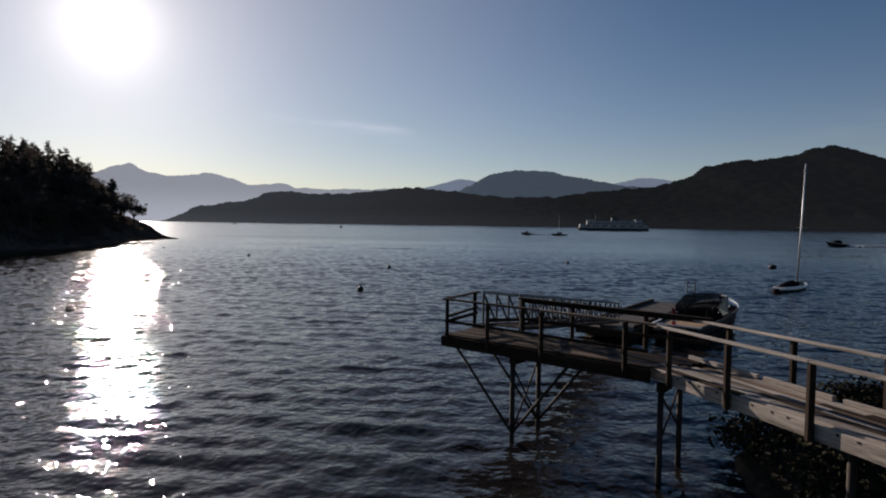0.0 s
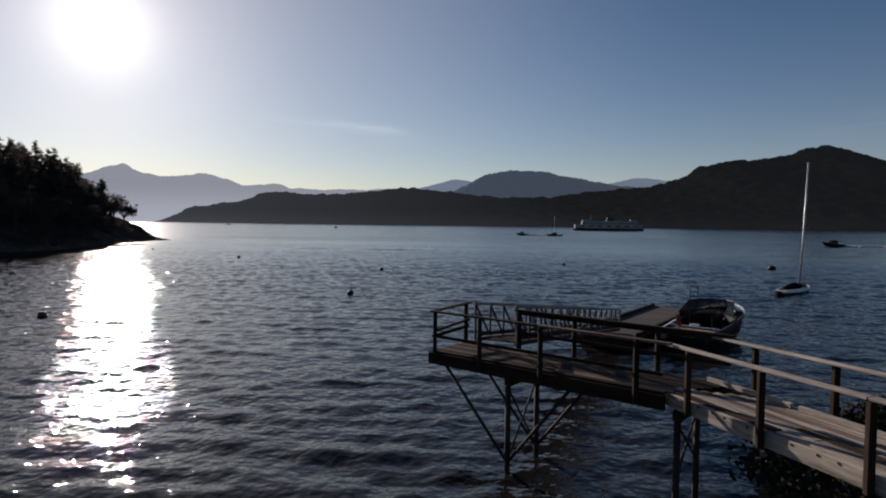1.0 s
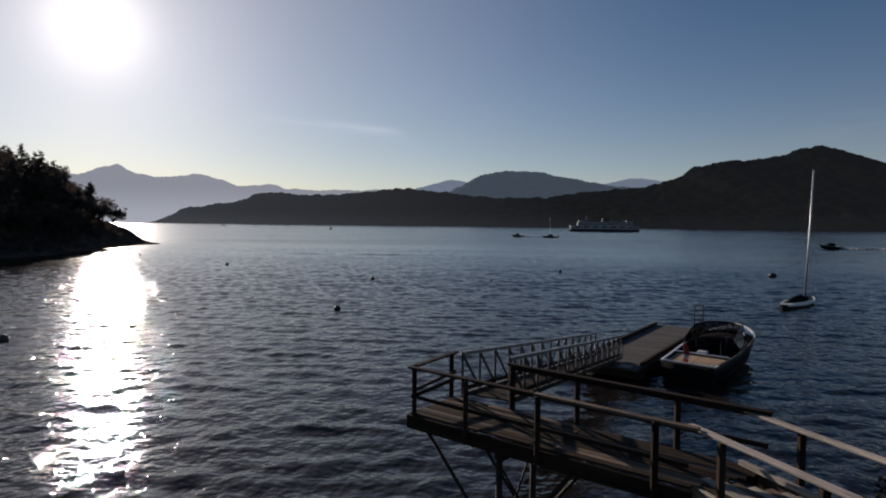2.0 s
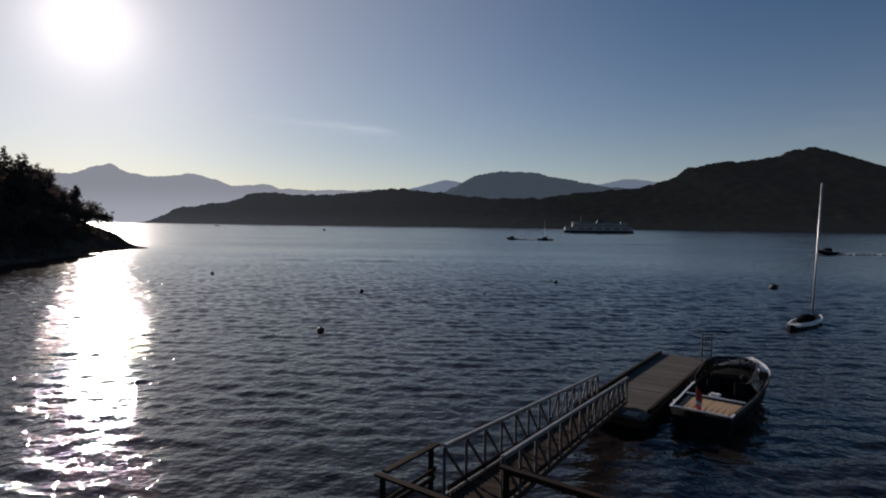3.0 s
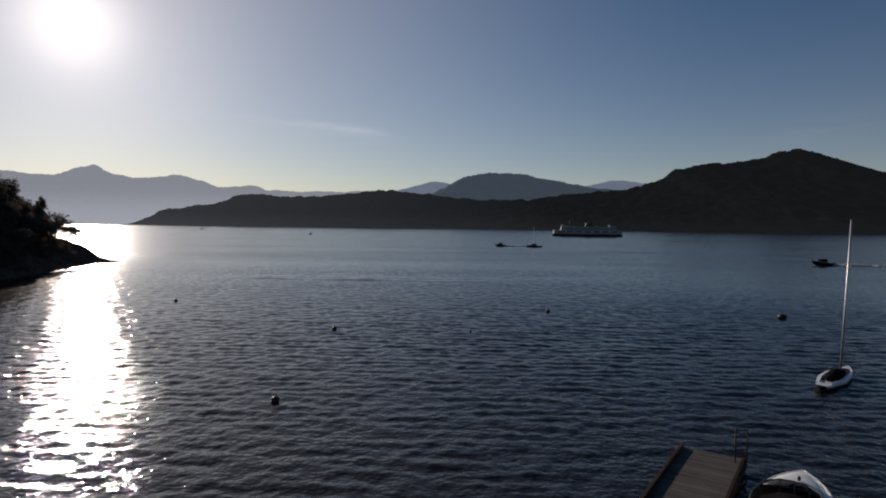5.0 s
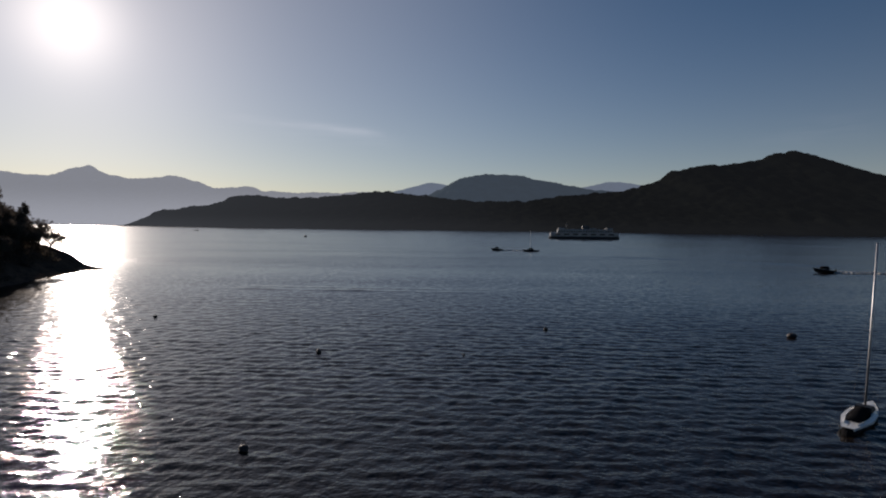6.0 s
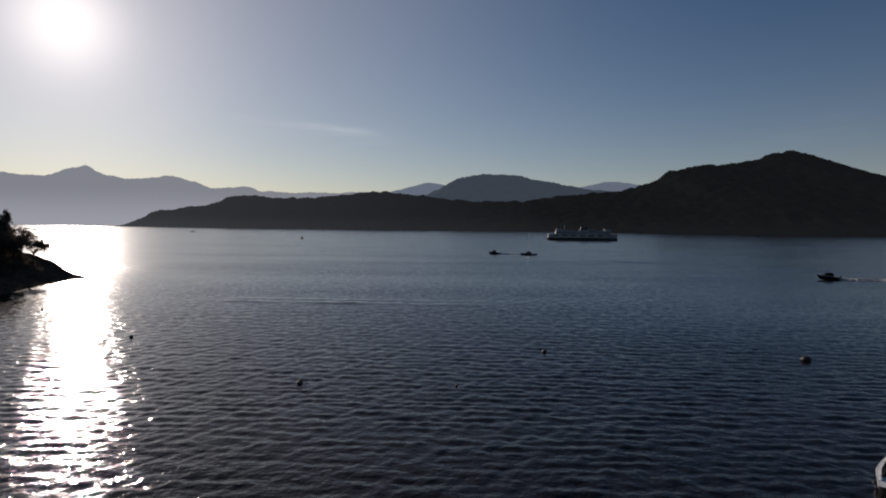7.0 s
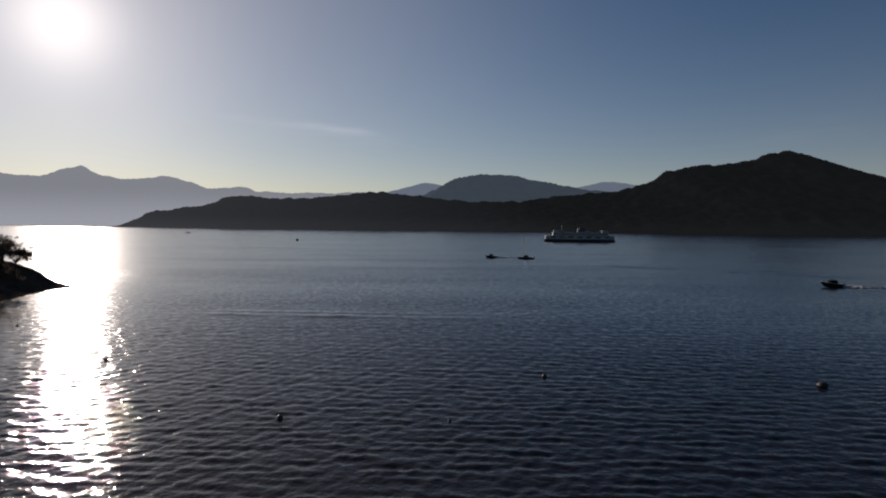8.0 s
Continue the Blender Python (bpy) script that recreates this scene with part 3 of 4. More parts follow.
def plant_headland():
    rnd = random.Random(12)
    kinds = [fir(1, 12.5, 2.9), fir(2, 10.5, 2.7), fir(3, 13.5, 3.1), fir(4, 9.0, 2.5), arbutus(5, 7.5, 3.4), arbutus(6, 9.0, 3.8), arbutus(7, 6.0, 2.9)]
    used = set()
    placed = []
    tries = 0
    while len(placed) < 262 and tries < 2500:
        tries += 1
        y = rnd.uniform(88, 180) if len(placed) < 175 else rnd.uniform(148, 180)
        inland = rnd.uniform(4, 40) if y < 155 else rnd.uniform(8, 34)
        x = float(np.interp(y, SHORE_Y, SHORE_X)) - inland
        z = float(headland_height(np.array([[x]]), np.array([[y]]))[0, 0])
        if z < (2.2 if y < 150 else 3.6) or any((x - a) ** 2 + (y - b) ** 2 < 5.5 for a, b in placed):
            continue
        placed.append((x, y))
        edge_tree = inland < 13 or y > 170
        k = rnd.choice((4, 5, 6, 3, 6) if edge_tree else (0, 1, 2, 3, 5, 0, 2))
        s = rnd.uniform(0.68, 0.9) if edge_tree else rnd.uniform(0.72, 1.04)
        if y > 158 and edge_tree:
            s *= 1.28
        m = pose(x, y, z, rnd.uniform(-4, 4), rnd.uniform(-4, 6), rnd.uniform(0, 360)) @ Matrix.Diagonal((s, s, s, 1))
        if k not in used:
            used.add(k)
            kinds[k].matrix_basis = m
        else:
            c = copy_thing(kinds[k], pose(0, 0, 0))
            c.matrix_basis = m
    for k in range(7):
        if k not in used:
            for o in (*kinds[k].children_recursive, kinds[k]):
                bpy.data.objects.remove(o)


plant_headland()


def undergrowth(name, label, spots, count, size, seed, material):
    """Low shrubs and salal: many leaf sprays over the ground."""
    rnd = random.Random(seed)
    bm = bmesh.new()
    for x, y, z, r in spots:
        leaf_cloud(bm, (x, y, z + r * 0.4), r, count, size, rnd, 0.5)
    ob = new(name, mesh_of(name, bm))
    ob.data.materials.append(material)
    return tagged(ob, label, "shrubs", kind="stuff")


def headland_shrubs():
    rnd = random.Random(3)
    spots = []
    while len(spots) < 740:
        y = rnd.uniform(86, 178)
        x = float(np.interp(y, SHORE_Y, SHORE_X)) - rnd.uniform(0.8, 40) if y < 150 else float(np.interp(y, SHORE_Y, SHORE_X)) - rnd.uniform(5, 40)
        z = float(headland_height(np.array([[x]]), np.array([[y]]))[0, 0])
        if z > (0.45 if y < 150 else 2.2):
            spots.append((x, y, z, rnd.uniform(1.0, 2.2)))
    return spots


undergrowth("shrubs", "dense dark shrubs under the headland trees", headland_shrubs(), 60, 0.3, 8, SALAL)

# ---------------------------------------------------------------- pier: platform and walkway

PA = Vector((2.08, 25.2, 0))
PU = Vector((0.785, -0.62, 0)).normalized()
PN = Vector((0.62, 0.785, 0)).normalized()
RB = Vector((6.80, 21.75, 0))
RD = Vector((0.270, -0.963, 0)).normalized()
RM = Vector((0.963, 0.270, 0)).normalized()
DECK = 2.58


def on_platform(u, n, z):
    return PA + PU * u + PN * n + Vector((0, 0, z))


def on_ramp(s, m, z):
    return RB + RD * s + RM * m + Vector((0, 0, z + 0.03 * s))


PL, PW, RL, RW = 5.75, 1.56, 17.0, 1.32
rnd = random.Random(21)
pier = thing("pier_platform", "weathered timber pier head on braced piles", "pier")
# stringers and cross beams
stick("fascia_beam", on_platform(-0.12, -0.04, DECK - 0.19), on_platform(PL + 0.05, -0.04, DECK - 0.19), 0.08, 0.29, WOOD_DARK, pier)
stick("fascia_beam", on_platform(-0.12, PW + 0.04, DECK - 0.19), on_platform(PL + 0.95, PW + 0.04, DECK - 0.19), 0.08, 0.29, WOOD_DARK, pier)
stick("end_beam", on_platform(-0.10, 0.0, DECK - 0.19), on_platform(-0.10, PW, DECK - 0.19), 0.08, 0.29, WOOD_DARK, pier)
stick("stringer", on_platform(0, PW / 2, DECK - 0.19), on_platform(PL + 0.5, PW / 2, DECK - 0.19), 0.10, 0.24, WOOD_DARK, pier)
for u in (2.17, 6.0):
    stick("cap_beam", on_platform(u, 0.06, DECK - 0.44), on_platform(u, PW - 0.06, DECK - 0.44), 0.18, 0.2, WOOD_DARK, pier)


def pile_bent(u, base, low):
    """Two steel piles with a cross of rods between them."""
    a0, b0 = on_platform(u, 0.10, base), on_platform(u, PW - 0.10, base)
    a1, b1 = on_platform(u, 0.10, DECK - 0.56), on_platform(u, PW - 0.10, DECK - 0.56)
    for lo, hi in ((a0, a1), (b0, b1)):
        stick("support_post", lo, hi, 0.135, 0.135, RUST, pier, "rusty round pile", True)
    stick("cross_brace", on_platform(u, 0.10, low), on_platform(u, PW - 0.10, DECK - 0.6), 0.05, 0.05, RUST, pier, "", True)
    stick("cross_brace", on_platform(u, PW - 0.10, low), on_platform(u, 0.10, DECK - 0.6), 0.05, 0.05, RUST, pier, "", True)


pile_bent(2.17, -1.6, 0.25)
pile_bent(6.0, -1.6, 0.9)
for n in (0.10, PW - 0.10):
    stick("strut", on_platform(2.17, n, 0.22), on_platform(0.3, n, DECK - 0.33), 0.08, 0.08, RUST, pier, "", True)
    stick("strut", on_platform(2.17, n, 0.22), on_platform(3.75, n, DECK - 0.33), 0.08, 0.08, RUST, pier, "", True)

# deck boards, laid lengthwise with gaps; the dark ones carry the platform's shade
nb = 10
bw = PW / nb
for i in range(nb):
    for a, b in ((-0.06, 2.9 + 0.4 * (i % 2)), (2.92 + 0.4 * (i % 2), PL + 0.08 * i * 1.28 + 0.02)):
        dz = rnd.uniform(-0.006, 0.006)
        stick("plank", on_platform(a, (i + 0.5) * bw, DECK - 0.022 + dz), on_platform(b, (i + 0.5) * bw, DECK - 0.022 + rnd.uniform(-0.006, 0.006)),
              round(bw - 0.014, 3), 0.044, rnd.choice((WOOD, WOOD_DARK, WOOD_DARK)), pier, bevel=0.005)

# railing
RT = 3.60


def post(p, top, parent, material=WOOD_DARK, w=0.10):
    stick("post", Vector((p.x, p.y, DECK - 0.3)), Vector((p.x, p.y, top)), w, w, material, parent, bevel=0.01)


NEAR_POSTS = (0.02, 1.5, 3.12, 5.25)
for u in NEAR_POSTS:
    post(on_platform(u, -0.13 if u > 0.1 else 0.02, 0), RT - 0.04, pier)
stick("top_rail", on_platform(-0.06, -0.05, RT - 0.02), on_platform(3.0, -0.05, RT - 0.03), 0.14, 0.045, WOOD_DARK, pier)
stick("top_rail", on_platform(3.01, -0.05, RT - 0.03), on_platform(PL + 0.15, -0.05, RT - 0.05), 0.14, 0.045, WOOD, pier)
stick("mid_rail", on_platform(0.0, -0.06, DECK + 0.38), on_platform(PL, -0.06, DECK + 0.36), 0.04, 0.075, WOOD_DARK, pier)
# end rail, corner to gangway
post(on_platform(-0.10, PW - 0.05, 0), RT + 0.02, pier, w=0.11)
stick("top_rail", on_platform(0.0, 0.08, RT - 0.01), on_platform(0.0, PW + 0.02, RT + 0.05), 0.14, 0.045, WOOD_DARK, pier)
stick("mid_rail", on_platform(0.0, 0.05, DECK + 0.36), on_platform(0.0, PW - 0.05, DECK + 0.44), 0.04, 0.09, WOOD_DARK, pier)
stick("mid_rail", on_platform(0.03, 0.05, DECK + 0.50), on_platform(0.03, PW - 0.05, DECK + 0.62), 0.04, 0.07, WOOD_DARK, pier)
# far rail, from the gangway to the walkway
for u in (1.55, 3.1, 5.1):
    post(on_platform(u, PW + 0.02, 0), RT - 0.03, pier, w=0.12 if u < 2 else 0.10)
stick("top_rail", on_platform(1.45, PW, RT - 0.01), on_platform(PL + 0.9, PW, RT - 0.04), 0.14, 0.045, WOOD_DARK, pier)
stick("rail_board", on_platform(1.5, PW + 0.055, RT - 0.085), on_platform(PL + 0.88, PW + 0.055, RT - 0.115), 0.035, 0.11, WOOD_DARK, pier, "dark board under the top rail")
stick("mid_rail", on_platform(1.5, PW, DECK + 0.42), on_platform(PL + 0.85, PW, DECK + 0.40), 0.04, 0.09, WOOD_DARK, pier)

# ---- walkway to the shore
ramp = thing("pier_walkway", "weathered plank walkway with timber handrails, sunlit tones in its wood", "walkway")
# near fascia pale for the sun on that side, far one darker
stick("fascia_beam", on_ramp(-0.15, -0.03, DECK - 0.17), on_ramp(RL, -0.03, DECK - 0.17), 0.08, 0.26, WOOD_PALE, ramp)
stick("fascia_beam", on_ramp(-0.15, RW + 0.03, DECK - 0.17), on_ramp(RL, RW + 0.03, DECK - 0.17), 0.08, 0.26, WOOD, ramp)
stick("stringer", on_ramp(0.1, RW / 2, DECK - 0.17), on_ramp(RL, RW / 2, DECK - 0.17), 0.09, 0.22, WOOD_DARK, ramp)
# board tones mix weathering with painted sun streaks and rail shadows
nb = 8
bw = RW / nb
for i in range(nb):
    cuts = [-0.35 + 0.16 * i + rnd.uniform(-0.03, 0.03)]
    while cuts[-1] < RL - 1.5:
        cuts.append(cuts[-1] + rnd.uniform(2.4, 3.6))
    cuts[-1] = RL
    for a, b in zip(cuts, cuts[1:]):
        stick("plank", on_ramp(a + 0.008, (i + 0.5) * bw, DECK - 0.02 + rnd.uniform(-0.01, 0.01)), on_ramp(b - 0.008, (i + 0.5) * bw, DECK - 0.02 + rnd.uniform(-0.01, 0.01)),
              round(bw - 0.016, 3), 0.042, rnd.choice((WOOD, WOOD_PALE, WOOD_PALE, WOOD_DARK)), ramp, bevel=0.005, roll=rnd.uniform(-1.5, 1.5))
for s in (0.62, 2.32, 4.1, 6.1, 8.0, 10.0, 12.0, 14.0):
    q = on_ramp(s, -0.13, 0)
    stick("post", Vector((q.x, q.y, DECK - 0.32 + q.z)), Vector((q.x, q.y, 3.47 + q.z)), 0.10, 0.10, WOOD_DARK, ramp, bevel=0.01)
for s in (0.55, 2.25, 4.1, 6.0, 7.9, 9.9, 11.9, 13.9):
    q = on_ramp(s, RW + 0.12, 0)
    stick("post", Vector((q.x, q.y, DECK - 0.32 + q.z)), Vector((q.x, q.y, 3.47 + q.z)), 0.10, 0.10, WOOD_DARK, ramp, bevel=0.01)
# pale wood puts sunlight on the rail tops
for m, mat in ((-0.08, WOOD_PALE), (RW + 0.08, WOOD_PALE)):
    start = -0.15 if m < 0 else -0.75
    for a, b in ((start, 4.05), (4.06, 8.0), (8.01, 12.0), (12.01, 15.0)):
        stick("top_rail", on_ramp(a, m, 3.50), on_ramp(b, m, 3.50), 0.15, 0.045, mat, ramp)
    if m > 0:
        for a, b in ((-0.5, 1.6), (1.75, 3.3), (3.5, 6.0), (6.05, 10.0)):
            stick("kerb_rail", on_ramp(a, RW - 0.06, DECK + 0.05), on_ramp(b, RW - 0.06, DECK + 0.05), 0.09, 0.09, WOOD_PALE, ramp)
# thin dark slips set on the fascia stand for its row of holes
for k in range(30):
    s = 0.3 + k * 0.42 + rnd.uniform(-0.1, 0.1)
    stick("joist_end", on_ramp(s, -0.072, DECK - 0.09), on_ramp(s + 0.05, -0.072, DECK - 0.09), 0.012, 0.035, WOOD_DARK, ramp, bevel=0.003)
for s in (4.6, 8.5, 12.5):
    for m in (0.15, RW - 0.15):
        q = on_ramp(s, m, 0)
        stick("support_post", Vector((q.x, q.y, -0.8)), Vector((q.x, q.y, DECK - 0.3 + q.z)), 0.13, 0.13, RUST, ramp, "rusty round pile", True)

# ---------------------------------------------------------------- gangway

GA = Vector((3.72, 26.05, 2.66))
GB = Vector((10.38, 39.2, 0.74))
gd = (GB - GA).normalized()
gs = Vector((gd.y, -gd.x, 0)).normalized()
GL = (GB - GA).length
GW, GH = 1.18, 0.98
gangway = thing("gangway", "narrow truss gangway sloping down to the float", "gangway")


def on_gangway(s, w, h):
    return GA + gd * s + gs * w + Vector((0, 0, h))


for side in (-1, 1):
    w = side * GW / 2
    # pale top and left bottom chords paint highlights; other members darkened
    stick("bottom_chord", on_gangway(0, w, 0), on_gangway(GL, w, 0), 0.09, 0.12, STEEL if side < 0 else RUST, gangway)
    stick("top_chord", on_gangway(0, w, GH), on_gangway(GL, w, GH), 0.085, 0.085, STEEL, gangway)
    bays = 14
    for i in range(bays + 1):
        s = GL * i / bays
        stick("upright", on_gangway(s, w, 0.03), on_gangway(s, w, GH), 0.06, 0.06, DARK_STEEL, gangway, bevel=0.004)
        if i < bays:
            s2 = GL * (i + 1) / bays
            p, q = (s, s2) if i < bays / 2 else (s2, s)
            stick("diagonal", on_gangway(p, w, GH - 0.03), on_gangway(q, w, 0.06), 0.05, 0.05, DARK_STEEL, gangway, bevel=0.004)
    stick("toe_board", on_gangway(0.1, w * 0.95, 0.14), on_gangway(GL - 0.1, w * 0.95, 0.14), 0.02, 0.12, WOOD_DARK, gangway)
nt = 74
for i in range(nt):
    s = GL * (i + 0.5) / nt
    stick("tread_plank", on_gangway(s, -GW / 2 + 0.05, 0.03), on_gangway(s, GW / 2 - 0.05, 0.03), round(GL / nt - 0.02, 3), 0.035, WOOD_DARK, gangway, bevel=0.004)

# ---------------------------------------------------------------- float

FD = Vector((0.587, 0.81, 0)).normalized()
FN = Vector((0.81, -0.587, 0)).normalized()
FO = Vector((8.66, 38.70, 0))
FL, FW, FZ = 12.6, 2.84, 0.60
float_dock = thing("float_dock", "grey planked timber float moored below the gangway", "float dock")


def on_float(s, w, z):
    return FO + FD * s + FN * w + Vector((0, 0, z))


for w in (0.04, FW - 0.04):
    stick("side_beam", on_float(0, w, FZ - 0.22), on_float(FL, w, FZ - 0.22), 0.09, 0.30, WOOD_DARK, float_dock)
for s in (0.04, FL - 0.04):
    stick("end_beam", on_float(s, 0.1, FZ - 0.22), on_float(s, FW - 0.1, FZ - 0.22), 0.09, 0.30, WOOD_DARK, float_dock)
for i in range(5):
    s = 1.3 + i * 2.5
    bm = bmesh.new()
    tube(bm, 0.36, FW - 0.3, pose(0, 0, 0, 0, 90, 0), 14)
    part("pontoon", bm, RUBBER, float_dock, "black floatation drum", along(on_float(s, 0.15, 0.12), on_float(s, FW - 0.15, 0.12)), True)
nb = 84
for i in range(nb):
    s = FL * (i + 0.5) / nb
    stick("plank", on_float(s, 0.0, FZ - 0.022 + rnd.uniform(-0.006, 0.006)), on_float(s, FW, FZ - 0.022 + rnd.uniform(-0.006, 0.006)), round(FL / nb - 0.007, 3), 0.045,
          WOOD_GREY, float_dock, bevel=0.005)
# raised bull rails on blocks along both sides
for w, runs in ((0.09, ((0.1, 4.2), (4.22, 8.4), (8.42, FL - 0.05))), (FW - 0.09, ((0.9, 5.0), (5.02, 9.6), (9.62, FL - 0.2)))):
    for a, b in runs:
        stick("bull_rail", on_float(a, w, FZ + 0.08), on_float(b, w, FZ + 0.08), 0.15, 0.16, WOOD_DARK, float_dock, bevel=0.015)
stick("corner_plate", on_float(0.42, 1.95, FZ + 0.02), on_float(0.42, 2.5, FZ + 0.02), 0.6, 0.02, WOOD_PALE, float_dock, "pale worn corner plate")

ladder = thing("dock_ladder", "tilted-up metal swim ladder on the float", "ladder")
lb = on_float(FL - 0.55, FW - 0.18, FZ)
for k in (-0.24, 0.24):
    stick("stile", lb + FN * k * 0.9 + FD * k * 0.45, lb + FN * k * 0.9 + FD * k * 0.45 + Vector((0, 0, 1.55)), 0.06, 0.06, RUST, ladder, "", True)
for k in range(5):
    z = Vector((0, 0, 0.3 + k * 0.29))
    stick("rung", lb - FN * 0.22 - FD * 0.11 + z, lb + FN * 0.22 + FD * 0.11 + z, 0.055, 0.055, RUST, ladder, "", True)

# ---------------------------------------------------------------- boats


def hull_rings(length, beam, depth, freeboard, sheer, transom, flare=0.85, full=2.2, n=18):
    """Cross-sections of a hull, stern at x = 0 and bow at x = length; each runs from gunwale down to the keel and up to the other gunwale."""
    rings = []
    for i in range(n):
        f = i / (n - 1)
        x = length * f
        half = beam / 2 * (transom + (1 - transom) * min(1, f / 0.35)) * (1 - max(0, (f - 0.45) / 0.55) ** full)
        half = max(half, 0.012)
        top = freeboard + sheer * f ** 2
        keel = -depth * (1 - max(0, (f - 0.6) / 0.4) ** 2) + (top * 0.9 + depth * 0.0) * max(0, (f - 0.82) / 0.18) ** 2 * 0.8
        low = keel + (top - keel) * 0.34
        rake = 0.06 * length * max(0, (f - 0.7) / 0.3)
        right = [(x - rake * 0.6, 0, keel), (x - rake * 0.35, half * 0.62 * flare, low * 0.6 + keel * 0.4), (x - rake * 0.2, half * flare, low), (x, half, top)]
        rings.append(right[::-1] + [(a, -b, c) for a, b, c in right[1:]])
    return rings


def hull_skin(rings):
    bm = loft(rings, closed=False, caps=False)
    stern = [bm.verts.new(p) for p in rings[0]]
    bm.faces.new(stern)
    bmesh.ops.remove_doubles(bm, verts=bm.verts, dist=1e-4)
    bmesh.ops.recalc_face_normals(bm, faces=bm.faces)
    return bm


def deck_between(rings, a, b, drop=0.0, inset=0.0, camber=0.0):
    """A deck surface with thickness between ring numbers a and b, at gunwale height less drop."""
    bm = bmesh.new()
    rows = []
    for r in rings[a:b + 1]:
        x, y, z = r[0]
        y = max(y - inset, 0.006)
        rows.append([(x, y * k, z - drop + camber * (1 - k * k) * min(1, y)) for k in (1, 0.6, 0.2, -0.2, -0.6, -1)])
    top = [[bm.verts.new(p) for p in row] for row in rows]
    bot = [[bm.verts.new((p[0], p[1], p[2] - 0.03)) for p in row] for row in rows]
    for i in range(len(rows) - 1):
        for j in range(5):
            bm.faces.new((top[i][j], top[i][j + 1], top[i + 1][j + 1], top[i + 1][j]))
            bm.faces.new((bot[i][j + 1], bot[i][j], bot[i + 1][j], bot[i + 1][j + 1]))
        for j in (0, 5):
            bm.faces.new((top[i][j], top[i + 1][j], bot[i + 1][j], bot[i][j]))
    for i in (0, len(rows) - 1):
        for j in range(5):
            bm.faces.new((top[i][j], bot[i][j], bot[i][j + 1], top[i][j + 1]))
    bmesh.ops.recalc_face_normals(bm, faces=bm.faces)
    return bm


def gunwale(rings, side, a, b, w, h, lift=0.0):
    """A rubbing strip or coaming that follows the gunwale on one side."""
    out = []
    for r in rings[a:b + 1]:
        x, y, z = r[0]
        y *= side
        out.append([(x, y - w / 2, z - h / 2 + lift), (x, y + w / 2, z - h / 2 + lift), (x, y + w / 2, z + h / 2 + lift), (x, y - w / 2, z + h / 2 + lift)])
    return loft(out)


def pipe(points, radius, sides=8):
    """A bent tube through points."""
    pts = [Vector(p) for p in points]
    rings = []
    for i, p in enumerate(pts):
        d = (pts[min(i + 1, len(pts) - 1)] - pts[max(i - 1, 0)]).normalized()
        a = d.orthogonal().normalized() if i == 0 else (a - d * a.dot(d)).normalized()
        b = d.cross(a)
        rings.append([p + (a * math.cos(t) + b * math.sin(t)) * radius for t in [6.28318 * k / sides for k in range(sides)]])
    return loft(rings)


def slab(points, thick, up=(0, 0, 1)):
    """A plate of that thickness over an outline of points."""
    bm = bmesh.new()
    f = bm.faces.new([bm.verts.new(p) for p in points])
    r = bmesh.ops.extrude_face_region(bm, geom=[f])
    bmesh.ops.translate(bm, vec=Vector(up) * thick, verts=[v for v in r["geom"] if isinstance(v, bmesh.types.BMVert)])
    bmesh.ops.recalc_face_normals(bm, faces=bm.faces)
    return bm


def one(size, m, bevel=0.02):
    bm = bmesh.new()
    box(bm, size, m, bevel)
    return bm


